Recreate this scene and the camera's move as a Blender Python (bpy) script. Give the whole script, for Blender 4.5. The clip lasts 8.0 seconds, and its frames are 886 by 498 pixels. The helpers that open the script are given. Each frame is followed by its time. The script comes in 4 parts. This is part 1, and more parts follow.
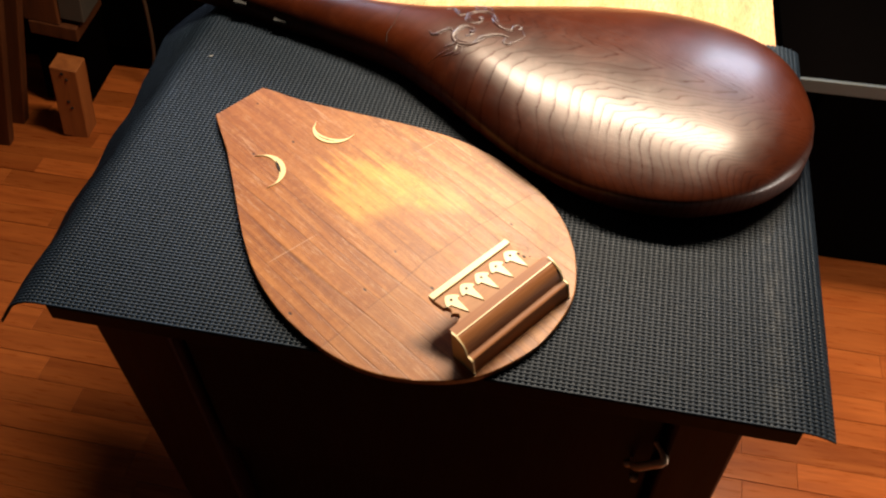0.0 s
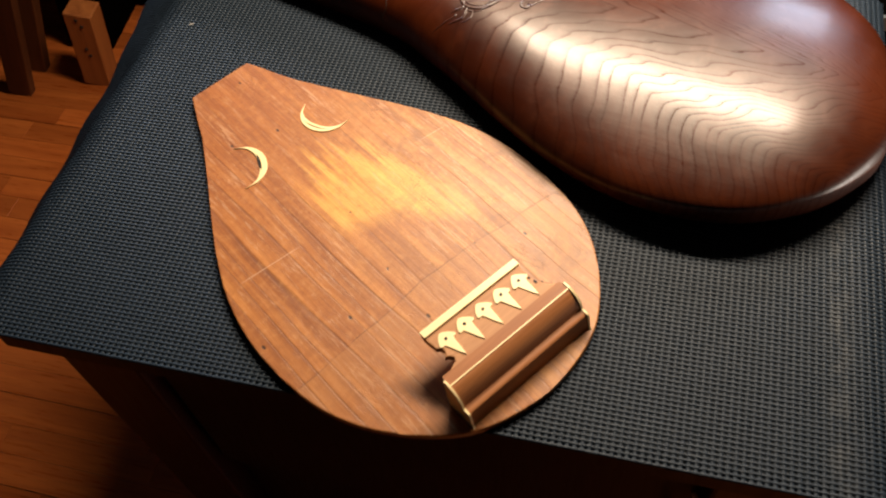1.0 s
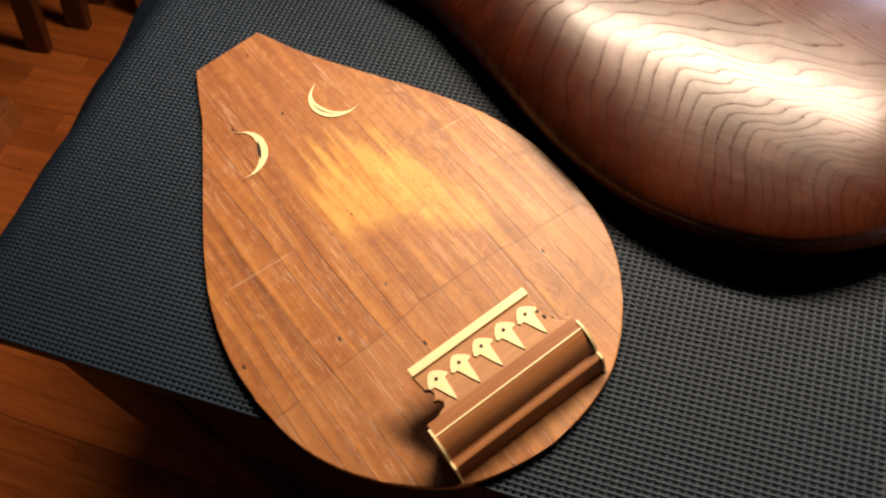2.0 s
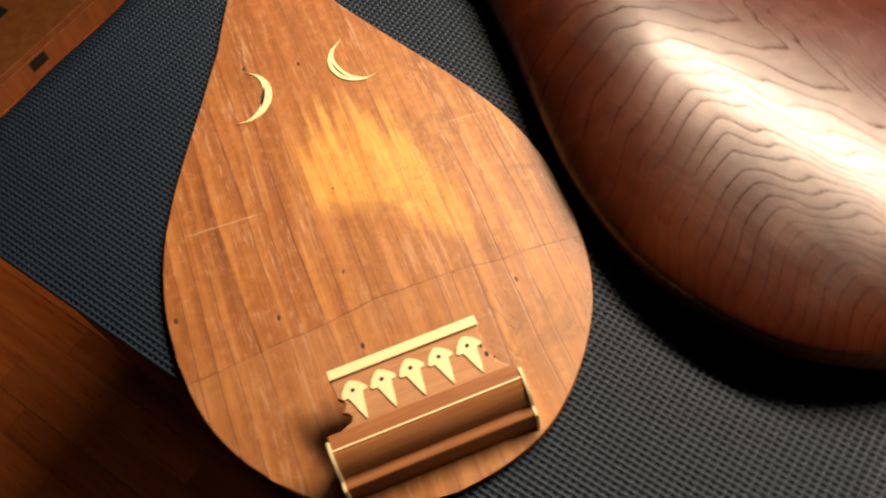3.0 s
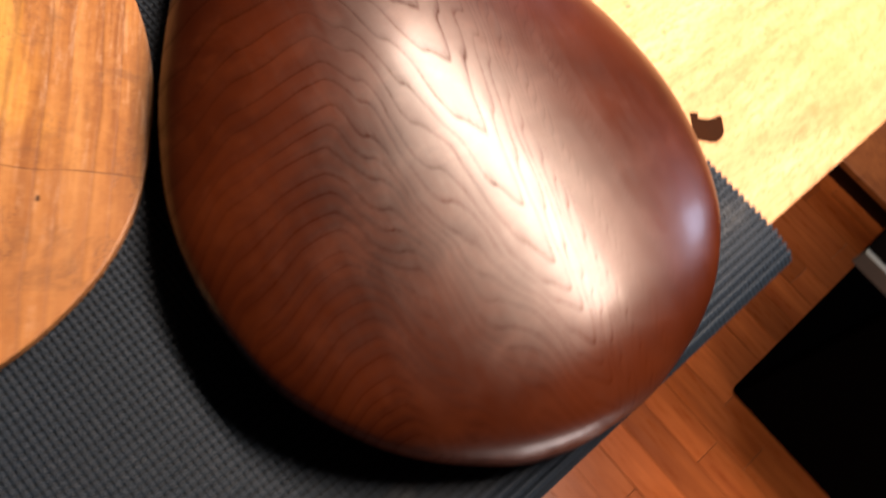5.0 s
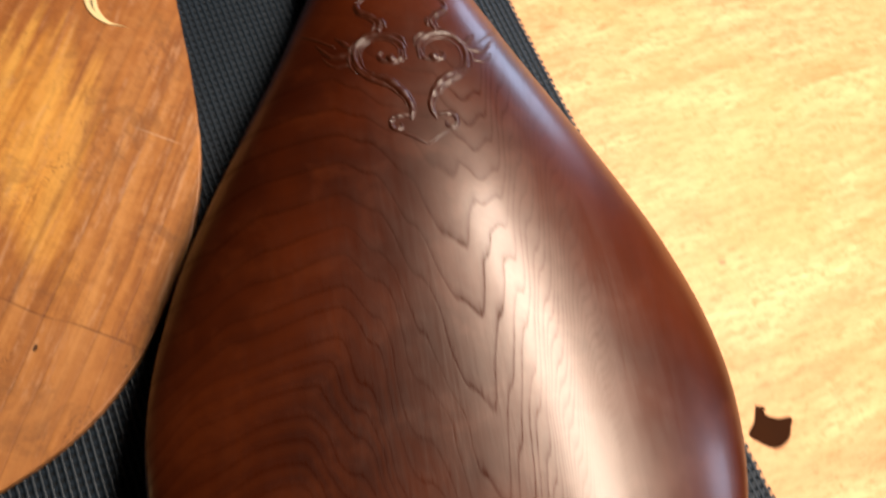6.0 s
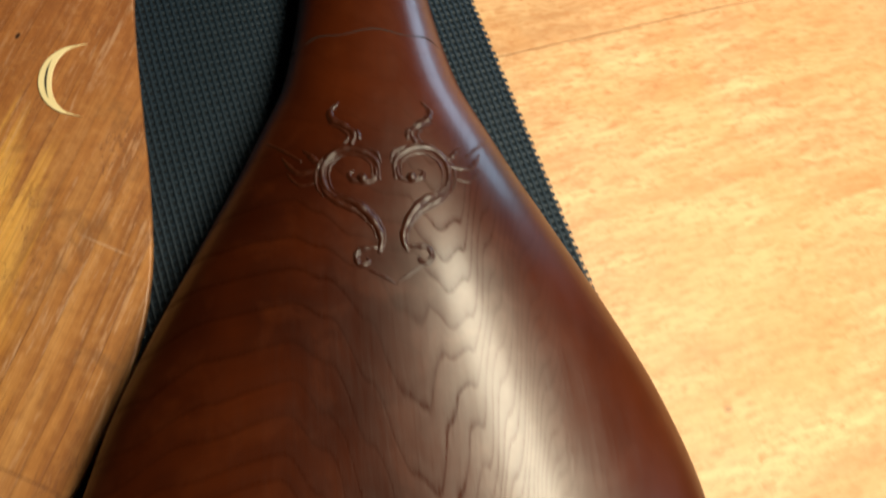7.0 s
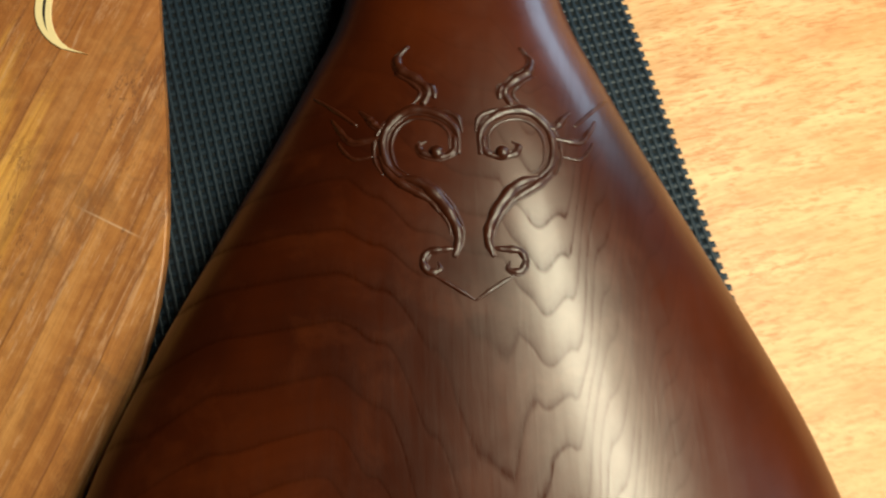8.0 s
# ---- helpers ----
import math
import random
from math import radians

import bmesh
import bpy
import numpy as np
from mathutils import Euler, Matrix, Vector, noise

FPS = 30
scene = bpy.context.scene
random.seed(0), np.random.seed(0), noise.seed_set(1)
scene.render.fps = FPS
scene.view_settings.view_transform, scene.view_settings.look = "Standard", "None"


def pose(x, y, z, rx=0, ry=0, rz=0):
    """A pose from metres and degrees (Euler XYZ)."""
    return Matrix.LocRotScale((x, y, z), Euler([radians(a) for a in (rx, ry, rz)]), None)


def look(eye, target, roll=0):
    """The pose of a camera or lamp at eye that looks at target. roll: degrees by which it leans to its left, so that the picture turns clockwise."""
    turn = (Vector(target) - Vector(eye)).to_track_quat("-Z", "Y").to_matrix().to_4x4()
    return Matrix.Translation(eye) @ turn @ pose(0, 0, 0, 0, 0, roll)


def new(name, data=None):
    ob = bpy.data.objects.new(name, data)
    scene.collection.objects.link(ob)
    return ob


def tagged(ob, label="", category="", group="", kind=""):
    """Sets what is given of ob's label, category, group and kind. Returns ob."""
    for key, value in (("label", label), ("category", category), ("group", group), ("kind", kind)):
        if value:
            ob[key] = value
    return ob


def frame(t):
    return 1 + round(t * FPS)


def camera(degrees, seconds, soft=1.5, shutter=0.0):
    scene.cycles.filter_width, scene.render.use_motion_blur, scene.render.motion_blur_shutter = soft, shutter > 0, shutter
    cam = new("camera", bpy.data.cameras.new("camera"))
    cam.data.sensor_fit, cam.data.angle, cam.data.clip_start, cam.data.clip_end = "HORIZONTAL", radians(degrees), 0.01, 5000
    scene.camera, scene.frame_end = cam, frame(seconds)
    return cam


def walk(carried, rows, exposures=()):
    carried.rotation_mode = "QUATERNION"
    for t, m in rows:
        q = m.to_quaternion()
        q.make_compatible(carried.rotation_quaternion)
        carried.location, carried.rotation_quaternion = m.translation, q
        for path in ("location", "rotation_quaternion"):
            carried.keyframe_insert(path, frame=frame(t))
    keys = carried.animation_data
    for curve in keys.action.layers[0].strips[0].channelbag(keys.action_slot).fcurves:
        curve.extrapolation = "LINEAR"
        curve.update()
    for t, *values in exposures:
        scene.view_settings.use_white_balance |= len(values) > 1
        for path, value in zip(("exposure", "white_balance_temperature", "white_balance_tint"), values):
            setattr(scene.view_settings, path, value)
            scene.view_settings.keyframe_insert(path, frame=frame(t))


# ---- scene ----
# ---- the camera and its walk ----
FOV = 54.84
PATH = [
    (0, 0.1403, -0.4858, 0.6916, 40.88, 1.04, 11.87),
    (0.2, 0.1405, -0.4734, 0.6850, 40.52, 2.04, 11.47),
    (0.5, 0.1441, -0.4353, 0.6727, 40.20, 3.02, 12.72),
    (0.7, 0.1512, -0.3884, 0.6619, 38.44, 4.24, 13.29),
    (1, 0.1612, -0.3164, 0.6451, 35.16, 4.69, 13.98),
    (1.2, 0.1622, -0.2882, 0.6359, 34.70, 5.61, 14.32),
    (1.5, 0.1633, -0.2562, 0.6263, 34.01, 7.22, 13.59),
    (1.7, 0.1717, -0.2260, 0.6215, 32.25, 8.23, 15.41),
    (2.8, 0.2242, -0.1262, 0.5669, 29.82, 5.35, 30.54),
    (3, 0.2361, -0.1014, 0.5659, 29.67, 5.70, 34.09),
    (3.2, 0.2497, -0.0879, 0.5643, 29.50, 4.44, 37.12),
    (3.5, 0.2830, -0.0724, 0.5620, 30.73, 2.83, 38.77),
    (3.7, 0.3181, -0.0508, 0.5630, 30.83, 2.39, 38.01),
    (4, 0.3645, -0.0283, 0.5649, 30.10, 1.53, 36.77),
    (4.2, 0.3736, -0.0298, 0.5539, 29.55, 0.16, 35.17),
    (5.3, 0.3164, 0.1485, 0.4908, 22.57, -13.48, 55.46),
    (5.5, 0.2901, 0.1762, 0.5005, 22.39, -11.87, 58.56),
    (5.7, 0.2806, 0.2021, 0.5126, 22.33, -9.86, 62.34),
    (5.8, 0.2767, 0.2102, 0.5175, 22.38, -10.10, 63.89),
    (6, 0.2667, 0.2220, 0.5239, 23.40, -9.59, 66.59),
    (6.2, 0.2556, 0.2406, 0.5256, 23.54, -7.85, 69.23),
    (6.5, 0.2355, 0.2691, 0.5298, 23.93, -7.75, 70.98),
    (6.7, 0.2168, 0.2790, 0.5377, 19.74, -10.66, 68.64),
    (6.8, 0.2043, 0.2851, 0.5339, 20.35, -9.81, 69.03),
    (7, 0.1767, 0.3004, 0.5127, 21.32, -8.65, 70.37),
    (7.3, 0.1429, 0.3223, 0.4773, 20.95, -6.77, 72.63),
    (7.5, 0.1274, 0.3300, 0.4557, 18.37, -5.70, 72.69),
    (7.7, 0.1171, 0.3322, 0.4357, 15.63, -5.61, 73.35),
    (8, 0.1073, 0.3328, 0.4076, 15.71, -4.43, 74.42),
]
LAMP_W, WIN_W, EAST_FILL_W = 37.5, 48.0, 25.0
EXPOSURE = [(0.0, 0.08, 6750, 12), (1.5, 0.02, 6800, 13), (3.0, 0.0, 6850, 14), (4.2, 0.20, 6700, 13), (5.3, -0.18, 6500, 25), (6.0, -0.50, 6400, 16), (6.5, -0.64, 6250, 6), (7.0, -0.88, 6050, -5), (8.0, -0.87, 6000, -9)]

cam = camera(FOV, 8.0, soft=2.1, shutter=0.5)
walk(cam, [(r[0], pose(*r[1:])) for r in PATH], exposures=EXPOSURE)

# ---- light ----
world = bpy.data.worlds.new("room_dusk")
scene.world = world
world.use_nodes = True
wbg = world.node_tree.nodes["Background"]
wbg.inputs["Color"].default_value = (0.35, 0.42, 0.6, 1)
wbg.inputs["Strength"].default_value = 0.02


def area_lamp(name, eye, target, width, height, power, colour):
    data = bpy.data.lights.new(name, "AREA")
    data.shape, data.size, data.size_y = "RECTANGLE", width, height
    data.energy, data.color = power, colour
    lamp = new(name, data)
    lamp.matrix_world = look(eye, target)
    return lamp


# a tube lamp hung over the far half of the bench, and the evening window behind it
area_lamp("tube_lamp_light", (0.16, 0.83, 0.84), (0.16, 0.45, 0.0), 0.84, 0.14, LAMP_W, (1.0, 0.84, 0.64))
area_lamp("window_light", (1.08, 3.12, 1.45), (0.3, 0.4, 0.0), 0.46, 0.60, WIN_W * 0.46, (0.60, 0.76, 1.0))

area_lamp("far_window_light", (-1.65, 3.12, 0.60), (-0.1, 0.45, 0.05), 0.75, 0.85, WIN_W * 0.78, (0.55, 0.72, 1.0))
# added low fill from an unseen opening in the east, brightening the floor
area_lamp("doorway_light", (2.15, 0.25, -0.42), (0.5, 0.35, -0.75), 0.75, 0.80, EAST_FILL_W, (1.0, 0.92, 0.84))


# ---- materials ----
class Nodes:
    """A small helper to wire a node material."""

    def __init__(self, name):
        self.mat = bpy.data.materials.new(name)
        self.mat.use_nodes = True
        self.tree = self.mat.node_tree
        self.bsdf = self.tree.nodes["Principled BSDF"]
        self.coord = None

    def node(self, kind, **values):
        n = self.tree.nodes.new(kind)
        for key, value in values.items():
            n.inputs[key.replace("_", " ")].default_value = value
        return n

    def link(self, a, b):
        self.tree.links.new(a, b)

    def object_coord(self):
        if self.coord is None:
            self.coord = self.tree.nodes.new("ShaderNodeTexCoord")
        return self.coord.outputs["Object"]

    def mapped(self, scale=(1, 1, 1), rot=(0, 0, 0), loc=(0, 0, 0), vector=None):
        m = self.node("ShaderNodeMapping")
        m.inputs["Scale"].default_value = scale
        m.inputs["Rotation"].default_value = rot
        m.inputs["Location"].default_value = loc
        self.link(vector or self.object_coord(), m.inputs["Vector"])
        return m.outputs["Vector"]

    def noise(self, vector, scale, detail=4.0, rough=0.55, distortion=0.0):
        n = self.node("ShaderNodeTexNoise", Scale=scale, Detail=detail, Roughness=rough, Distortion=distortion)
        self.link(vector, n.inputs["Vector"])
        return n.outputs["Fac"]

    def math(self, op, a, b=None, c=None, clamp=False):
        n = self.tree.nodes.new("ShaderNodeMath")
        n.operation, n.use_clamp = op, clamp
        for i, v in enumerate((a, b, c)):
            if v is None:
                continue
            if isinstance(v, (int, float)):
                n.inputs[i].default_value = v
            else:
                self.link(v, n.inputs[i])
        return n.outputs[0]

    def xyz(self, vector=None):
        n = self.tree.nodes.new("ShaderNodeSeparateXYZ")
        self.link(vector or self.object_coord(), n.inputs[0])
        return n.outputs[0], n.outputs[1], n.outputs[2]

    def ramp(self, fac, *stops, smooth=False):
        n = self.tree.nodes.new("ShaderNodeValToRGB")
        if smooth:
            n.color_ramp.interpolation = "EASE"
        while len(n.color_ramp.elements) < len(stops):
            n.color_ramp.elements.new(0.5)
        for e, (p, c) in zip(n.color_ramp.elements, stops):
            e.position = p
            e.color = (c, c, c, 1) if isinstance(c, (int, float)) else (*c, 1)
        self.link(fac, n.inputs[0])
        return n.outputs["Color"]

    def mix(self, fac, a, b, blend="MIX"):
        n = self.tree.nodes.new("ShaderNodeMix")
        n.data_type, n.blend_type = "RGBA", blend
        for sock, v in ((n.inputs[0], fac), (n.inputs[6], a), (n.inputs[7], b)):
            if isinstance(v, (int, float)):
                sock.default_value = v
            elif isinstance(v, tuple):
                sock.default_value = (*v, 1)
            else:
                self.link(v, sock)
        return n.outputs[2]

    def finish(self, colour, rough=0.5, bump=None, strength=0.2, distance=0.001, metal=0.0, coat=0.0, coat_rough=0.1, spec=0.5):
        p = self.bsdf.inputs
        if isinstance(colour, tuple):
            p["Base Color"].default_value = (*colour, 1)
        else:
            self.link(colour, p["Base Color"])
        if isinstance(rough, (int, float)):
            p["Roughness"].default_value = rough
        else:
            self.link(rough, p["Roughness"])
        p["Metallic"].default_value = metal
        p["Coat Weight"].default_value = coat
        p["Coat Roughness"].default_value = coat_rough
        if spec is not None:
            p["Specular IOR Level"].default_value = spec
        if bump is not None:
            b = self.node("ShaderNodeBump", Strength=strength, Distance=distance)
            self.link(bump, b.inputs["Height"])
            self.link(b.outputs[0], p["Normal"])
        return self.mat

    def piece_random(self):
        return self.tree.nodes.new("ShaderNodeObjectInfo").outputs["Random"]


def plain_material(name, colour, rough=0.5, metal=0.0, vary=0.15, scale=60.0, coat=0.0, spec=0.5):
    """A worn plain surface: one colour with mottling, fine relief and uneven gloss."""
    n = Nodes(name)
    fac = n.noise(n.object_coord(), scale, 5)
    low = n.noise(n.object_coord(), scale * 0.12, 3)
    dark = tuple(c * (1 - vary) for c in colour)
    light = tuple(min(1, c * (1 + vary)) for c in colour)
    col = n.mix(n.math("MULTIPLY_ADD", low, 0.6, n.math("MULTIPLY", fac, 0.4)), dark, light)
    r = n.math("MULTIPLY_ADD", fac, 0.2, rough - 0.1)
    return n.finish(col, r, fac, 0.12, 0.0006, metal, coat, spec=spec)


def timber_material(name, dark, light, rough=0.5, along=(1, 1, 1), ring=40.0, vary=0.35, bump=0.15, joined=False, spec=0.5):
    """Sawn timber: long streaks along one axis, pores, a tint of its own for each piece."""
    n = Nodes(name)
    own = n.tree.nodes.new("ShaderNodeNewGeometry").outputs["Random Per Island"] if joined else n.piece_random()
    shift = n.tree.nodes.new("ShaderNodeCombineXYZ")
    for i in range(3):
        n.link(n.math("MULTIPLY", own, 7.3 + 3.1 * i), shift.inputs[i])
    add = n.tree.nodes.new("ShaderNodeVectorMath")
    n.link(n.object_coord(), add.inputs[0])
    n.link(shift.outputs[0], add.inputs[1])
    v = n.mapped(along, vector=add.outputs[0])
    streak = n.noise(v, ring, 6, 0.6, 0.6)
    fine = n.noise(v, ring * 6, 4, 0.6)
    fac = n.math("MULTIPLY_ADD", fine, 0.35, n.math("MULTIPLY", streak, 0.65))
    col = n.ramp(fac, (0.3, dark), (0.7, light))
    tint = n.math("MULTIPLY_ADD", own, vary, 1 - vary * 0.5)
    hsv = n.node("ShaderNodeHueSaturation")
    n.link(col, hsv.inputs["Color"])
    n.link(tint, hsv.inputs["Value"])
    return n.finish(hsv.outputs[0], n.math("MULTIPLY_ADD", fine, 0.25, rough - 0.12), fac, bump, 0.0008, spec=spec)


def soundboard_material():
    """Old, handled soundboard: red-brown toned wood with a pale yellow unfaded patch, growth lines, pores and scratches."""
    n = Nodes("soundboard_wood")
    x, y, z = n.xyz()
    wob = n.noise(n.mapped((1, 0.35, 1)), 9, 3)
    gx = n.math("MULTIPLY_ADD", wob, 0.016, x)
    comb = n.tree.nodes.new("ShaderNodeCombineXYZ")
    n.link(gx, comb.inputs[0])
    n.link(n.math("MULTIPLY", y, 0.05), comb.inputs[1])
    grain = comb.outputs[0]
    streak = n.noise(grain, 70, 5, 0.65)
    fine = n.noise(n.mapped((1, 0.05, 1)), 480, 4, 0.65)
    fibre = n.noise(n.mapped((1, 0.02, 1)), 1000, 3, 0.7)
    blotch = n.noise(n.object_coord(), 14, 4, 0.6, 0.4)
    hide = n.noise(n.object_coord(), 120, 6, 0.75, 0.3)
    # three tones: red-brown on the bass side, hazy tan on the treble side and tail, darker towards the neck
    side = n.ramp(n.math("MULTIPLY_ADD", n.math("MULTIPLY_ADD", n.math("SUBTRACT", blotch, 0.5), 0.16, x), 4.0, 0.5, clamp=True), (0.25, 0.0), (0.85, 1.0))
    bass = n.ramp(streak, (0.30, (0.185, 0.054, 0.0125)), (0.50, (0.340, 0.116, 0.0260)), (0.68, (0.465, 0.184, 0.048)))
    treble = n.ramp(streak, (0.30, (0.205, 0.072, 0.019)), (0.50, (0.39, 0.160, 0.043)), (0.68, (0.52, 0.250, 0.080)))
    col = n.mix(side, bass, treble)
    neck = n.ramp(n.math("MULTIPLY_ADD", n.math("SUBTRACT", blotch, 0.5), 0.16, y), (0.20, 0.0), (0.33, 0.75))
    col = n.mix(neck, col, n.ramp(streak, (0.32, (0.205, 0.062, 0.017)), (0.66, (0.365, 0.132, 0.041))))
    # the unfaded patch under the playing area: a slanted band, combed out at its upper edge
    xn = n.math("MULTIPLY_ADD", x, 5.0, 0.25, clamp=True)
    upper = n.ramp(xn, (0.08, 0.190), (0.22, 0.236), (0.40, 0.238), (0.525, 0.211), (0.60, 0.172), (0.675, 0.131), (0.80, 0.085))
    under = n.ramp(xn, (0.08, 0.141), (0.21, 0.137), (0.375, 0.124), (0.475, 0.100), (0.58, 0.080), (0.70, 0.064))
    finger = n.math("SUBTRACT", n.noise(grain, 130, 3), 0.5)
    above = n.math("SUBTRACT", n.math("MULTIPLY_ADD", finger, 0.17, upper), y)
    below = n.math("SUBTRACT", y, n.math("MULTIPLY_ADD", n.math("SUBTRACT", blotch, 0.5), 0.03, n.math("MULTIPLY_ADD", finger, 0.03, under)))
    patch = n.math("MULTIPLY", n.ramp(n.math("MULTIPLY_ADD", above, 14.0, 0.4, clamp=True), (0.25, 0.0), (0.80, 1.0)), n.ramp(n.math("MULTIPLY_ADD", below, 26.0, 0.5, clamp=True), (0.20, 0.0), (0.85, 1.0)))
    patch = n.math("MULTIPLY", patch, n.ramp(n.math("MULTIPLY_ADD", n.math("MULTIPLY_ADD", finger, 0.03, x), 20.0, 0.80, clamp=True), (0.10, 0.0), (0.55, 1.0)))
    patch = n.math("MULTIPLY", patch, n.ramp(n.math("MULTIPLY_ADD", n.math("MULTIPLY_ADD", finger, 0.03, x), -12.0, 1.45, clamp=True), (0.15, 0.0), (0.75, 1.0)))
    yellow = n.mix(n.ramp(streak, (0.36, 0.0), (0.58, 1.0)), (0.52, 0.210, 0.036), (0.74, 0.395, 0.084))
    col = n.mix(n.math("MULTIPLY", patch, 0.84), col, yellow)
    # growth lines about 16 mm apart: the wood darkens up to each line and starts pale again after it
    wander = n.noise(grain, 24, 2, 0.4)
    ring = n.math("MULTIPLY_ADD", gx, 60.0, n.math("MULTIPLY", wander, 2.4))
    saw = n.math("FRACT", ring)
    strength = n.math("MULTIPLY", n.ramp(n.math("MULTIPLY_ADD", x, 4.0, 0.5, clamp=True), (0.25, 1.0), (0.60, 0.60), (0.80, 1.0)), n.ramp(n.noise(n.mapped((1, 0.15, 1)), 20, 3), (0.34, 0.35), (0.58, 1.0)))
    strength = n.math("MULTIPLY", strength, n.math("SUBTRACT", 1.0, n.math("MULTIPLY", n.math("MAXIMUM", patch, neck), 0.62)))
    body = n.math("MULTIPLY", n.ramp(saw, (0.0, 0.0), (0.45, 0.06), (0.95, 0.54), (1.0, 0.0)), strength)
    col = n.mix(body, col, (0.150, 0.044, 0.014))
    edge = n.math("MULTIPLY", n.ramp(saw, (0.0, 0.75), (0.035, 0.0), (0.905, 0.0), (0.960, 1.0), (1.0, 0.75)), strength)
    col = n.mix(n.math("MULTIPLY", edge, n.ramp(fine, (0.30, 0.80), (0.62, 0.36))), col, (0.075, 0.022, 0.008))
    thin = n.math("FRACT", n.math("MULTIPLY", ring, 3.0))
    col = n.mix(n.math("MULTIPLY", n.ramp(thin, (0.0, 0.0), (0.80, 0.0), (0.96, 0.22), (1.0, 0.0)), strength), col, (0.13, 0.040, 0.014))
    # fibres and leathery mottling from handling
    col = n.mix(n.ramp(fibre, (0.36, 0.30), (0.54, 0.0)), col, (0.15, 0.048, 0.017))
    col = n.mix(n.ramp(hide, (0.30, 0.40), (0.50, 0.0)), col, (0.17, 0.058, 0.022))
    col = n.mix(n.ramp(hide, (0.52, 0.0), (0.74, 0.34)), col, (0.56, 0.285, 0.105))
    # milky rubbed streaks, broken up along the grain, thickest on the bass side
    milk = n.noise(n.mapped((1, 0.07, 1), (0, 0, 0.02), (0.7, 0, 0)), 420, 5, 0.7, 0.5)
    spots = n.noise(n.mapped((1, 0.4, 1), (0, 0, 0), (0, 5, 0)), 48, 5, 0.75)
    rub = n.ramp(n.math("MULTIPLY_ADD", n.math("SUBTRACT", blotch, 0.5), 0.2, n.math("ABSOLUTE", n.math("ADD", x, 0.080))), (0.025, 1.0), (0.07, 0.40), (0.14, 1.0))
    milky = n.math("MULTIPLY", n.math("MULTIPLY", n.ramp(milk, (0.52, 0.0), (0.60, 0.44)), n.ramp(spots, (0.47, 0.0), (0.56, 1.0))), rub)
    col = n.mix(milky, col, (0.56, 0.34, 0.20))
    # a pale knife scratch on the bass side
    sy = n.math("ABSOLUTE", n.math("SUBTRACT", n.math("MULTIPLY_ADD", x, 0.06, y), 0.1535))
    sy = n.math("MULTIPLY", sy, 100.0)
    mark = n.math("MULTIPLY", n.ramp(sy, (0.02, 0.5), (0.07, 0.0)), n.ramp(n.math("ABSOLUTE", n.math("ADD", x, 0.098)), (0.024, 1.0), (0.034, 0.0)))
    col = n.mix(mark, col, (0.62, 0.42, 0.28))
    sy = n.math("ABSOLUTE", n.math("SUBTRACT", n.math("MULTIPLY_ADD", x, 0.10, y), 0.1900))
    sy = n.math("MULTIPLY", sy, 100.0)
    mark = n.math("MULTIPLY", n.ramp(sy, (0.02, 0.5), (0.07, 0.0)), n.ramp(n.math("ABSOLUTE", n.math("SUBTRACT", x, 0.112)), (0.010, 1.0), (0.018, 0.0)))
    col = n.mix(mark, col, (0.62, 0.42, 0.28))
    # an old crack right across the board, with a greyer, handled tone below it
    ly = n.math("SUBTRACT", n.math("MULTIPLY_ADD", n.math("ABSOLUTE", x), 0.06, n.math("MULTIPLY_ADD", wob, 0.02, y)), 0.058)
    across = n.ramp(n.math("MULTIPLY", n.math("ABSOLUTE", ly), 100.0), (0.0, 0.75), (0.11, 0.0))
    across = n.math("MULTIPLY", across, n.ramp(n.noise(n.object_coord(), 25, 2), (0.35, 0.25), (0.55, 1.0)))
    col = n.mix(across, col, (0.10, 0.036, 0.014))
    lower = n.math("MULTIPLY", n.math("LESS_THAN", ly, 0.0), n.ramp(blotch, (0.3, 0.1), (0.7, 0.45)))
    col = n.mix(lower, col, (0.36, 0.155, 0.052))
    # short wandering cracks and stains on the worn treble side
    nick = n.noise(n.mapped((1, 0.30, 1), (0, 0, 0.35), (3.1, 0, 0)), 46, 5, 0.7, 0.8)
    nick = n.ramp(n.math("ABSOLUTE", n.math("SUBTRACT", nick, 0.5)), (0.0, 0.75), (0.012, 0.0))
    nick = n.math("MULTIPLY", nick, n.ramp(n.noise(n.object_coord(), 22, 3), (0.48, 0.0), (0.58, 1.0)))
    col = n.mix(n.math("MULTIPLY", nick, side), col, (0.11, 0.04, 0.016))
    stain = n.math("MULTIPLY", n.ramp(n.noise(n.mapped((1, 1, 1), (0, 0, 0), (9, 2, 0)), 20, 5, 0.7, 0.6), (0.55, 0.0), (0.66, 0.55)), side)
    col = n.mix(stain, col, (0.17, 0.072, 0.028))
    # dark pits along the grain
    vor = n.node("ShaderNodeTexVoronoi", Scale=58.0)
    n.link(n.mapped((1, 0.55, 1), (0, 0, 0.3)), vor.inputs["Vector"])
    pick = n.math("GREATER_THAN", n.noise(n.object_coord(), 33, 2), 0.545)
    dot = n.math("MULTIPLY", n.ramp(vor.outputs["Distance"], (0.06, 1.0), (0.10, 0.0)), pick)
    col = n.mix(dot, col, (0.045, 0.018, 0.008))
    rough = n.math("ADD", n.math("MULTIPLY_ADD", blotch, 0.18, 0.32), n.math("MULTIPLY", hide, 0.10))
    deep = n.math("ADD", n.math("MULTIPLY", edge, 1.3), n.math("ADD", across, n.math("ADD", dot, nick)))
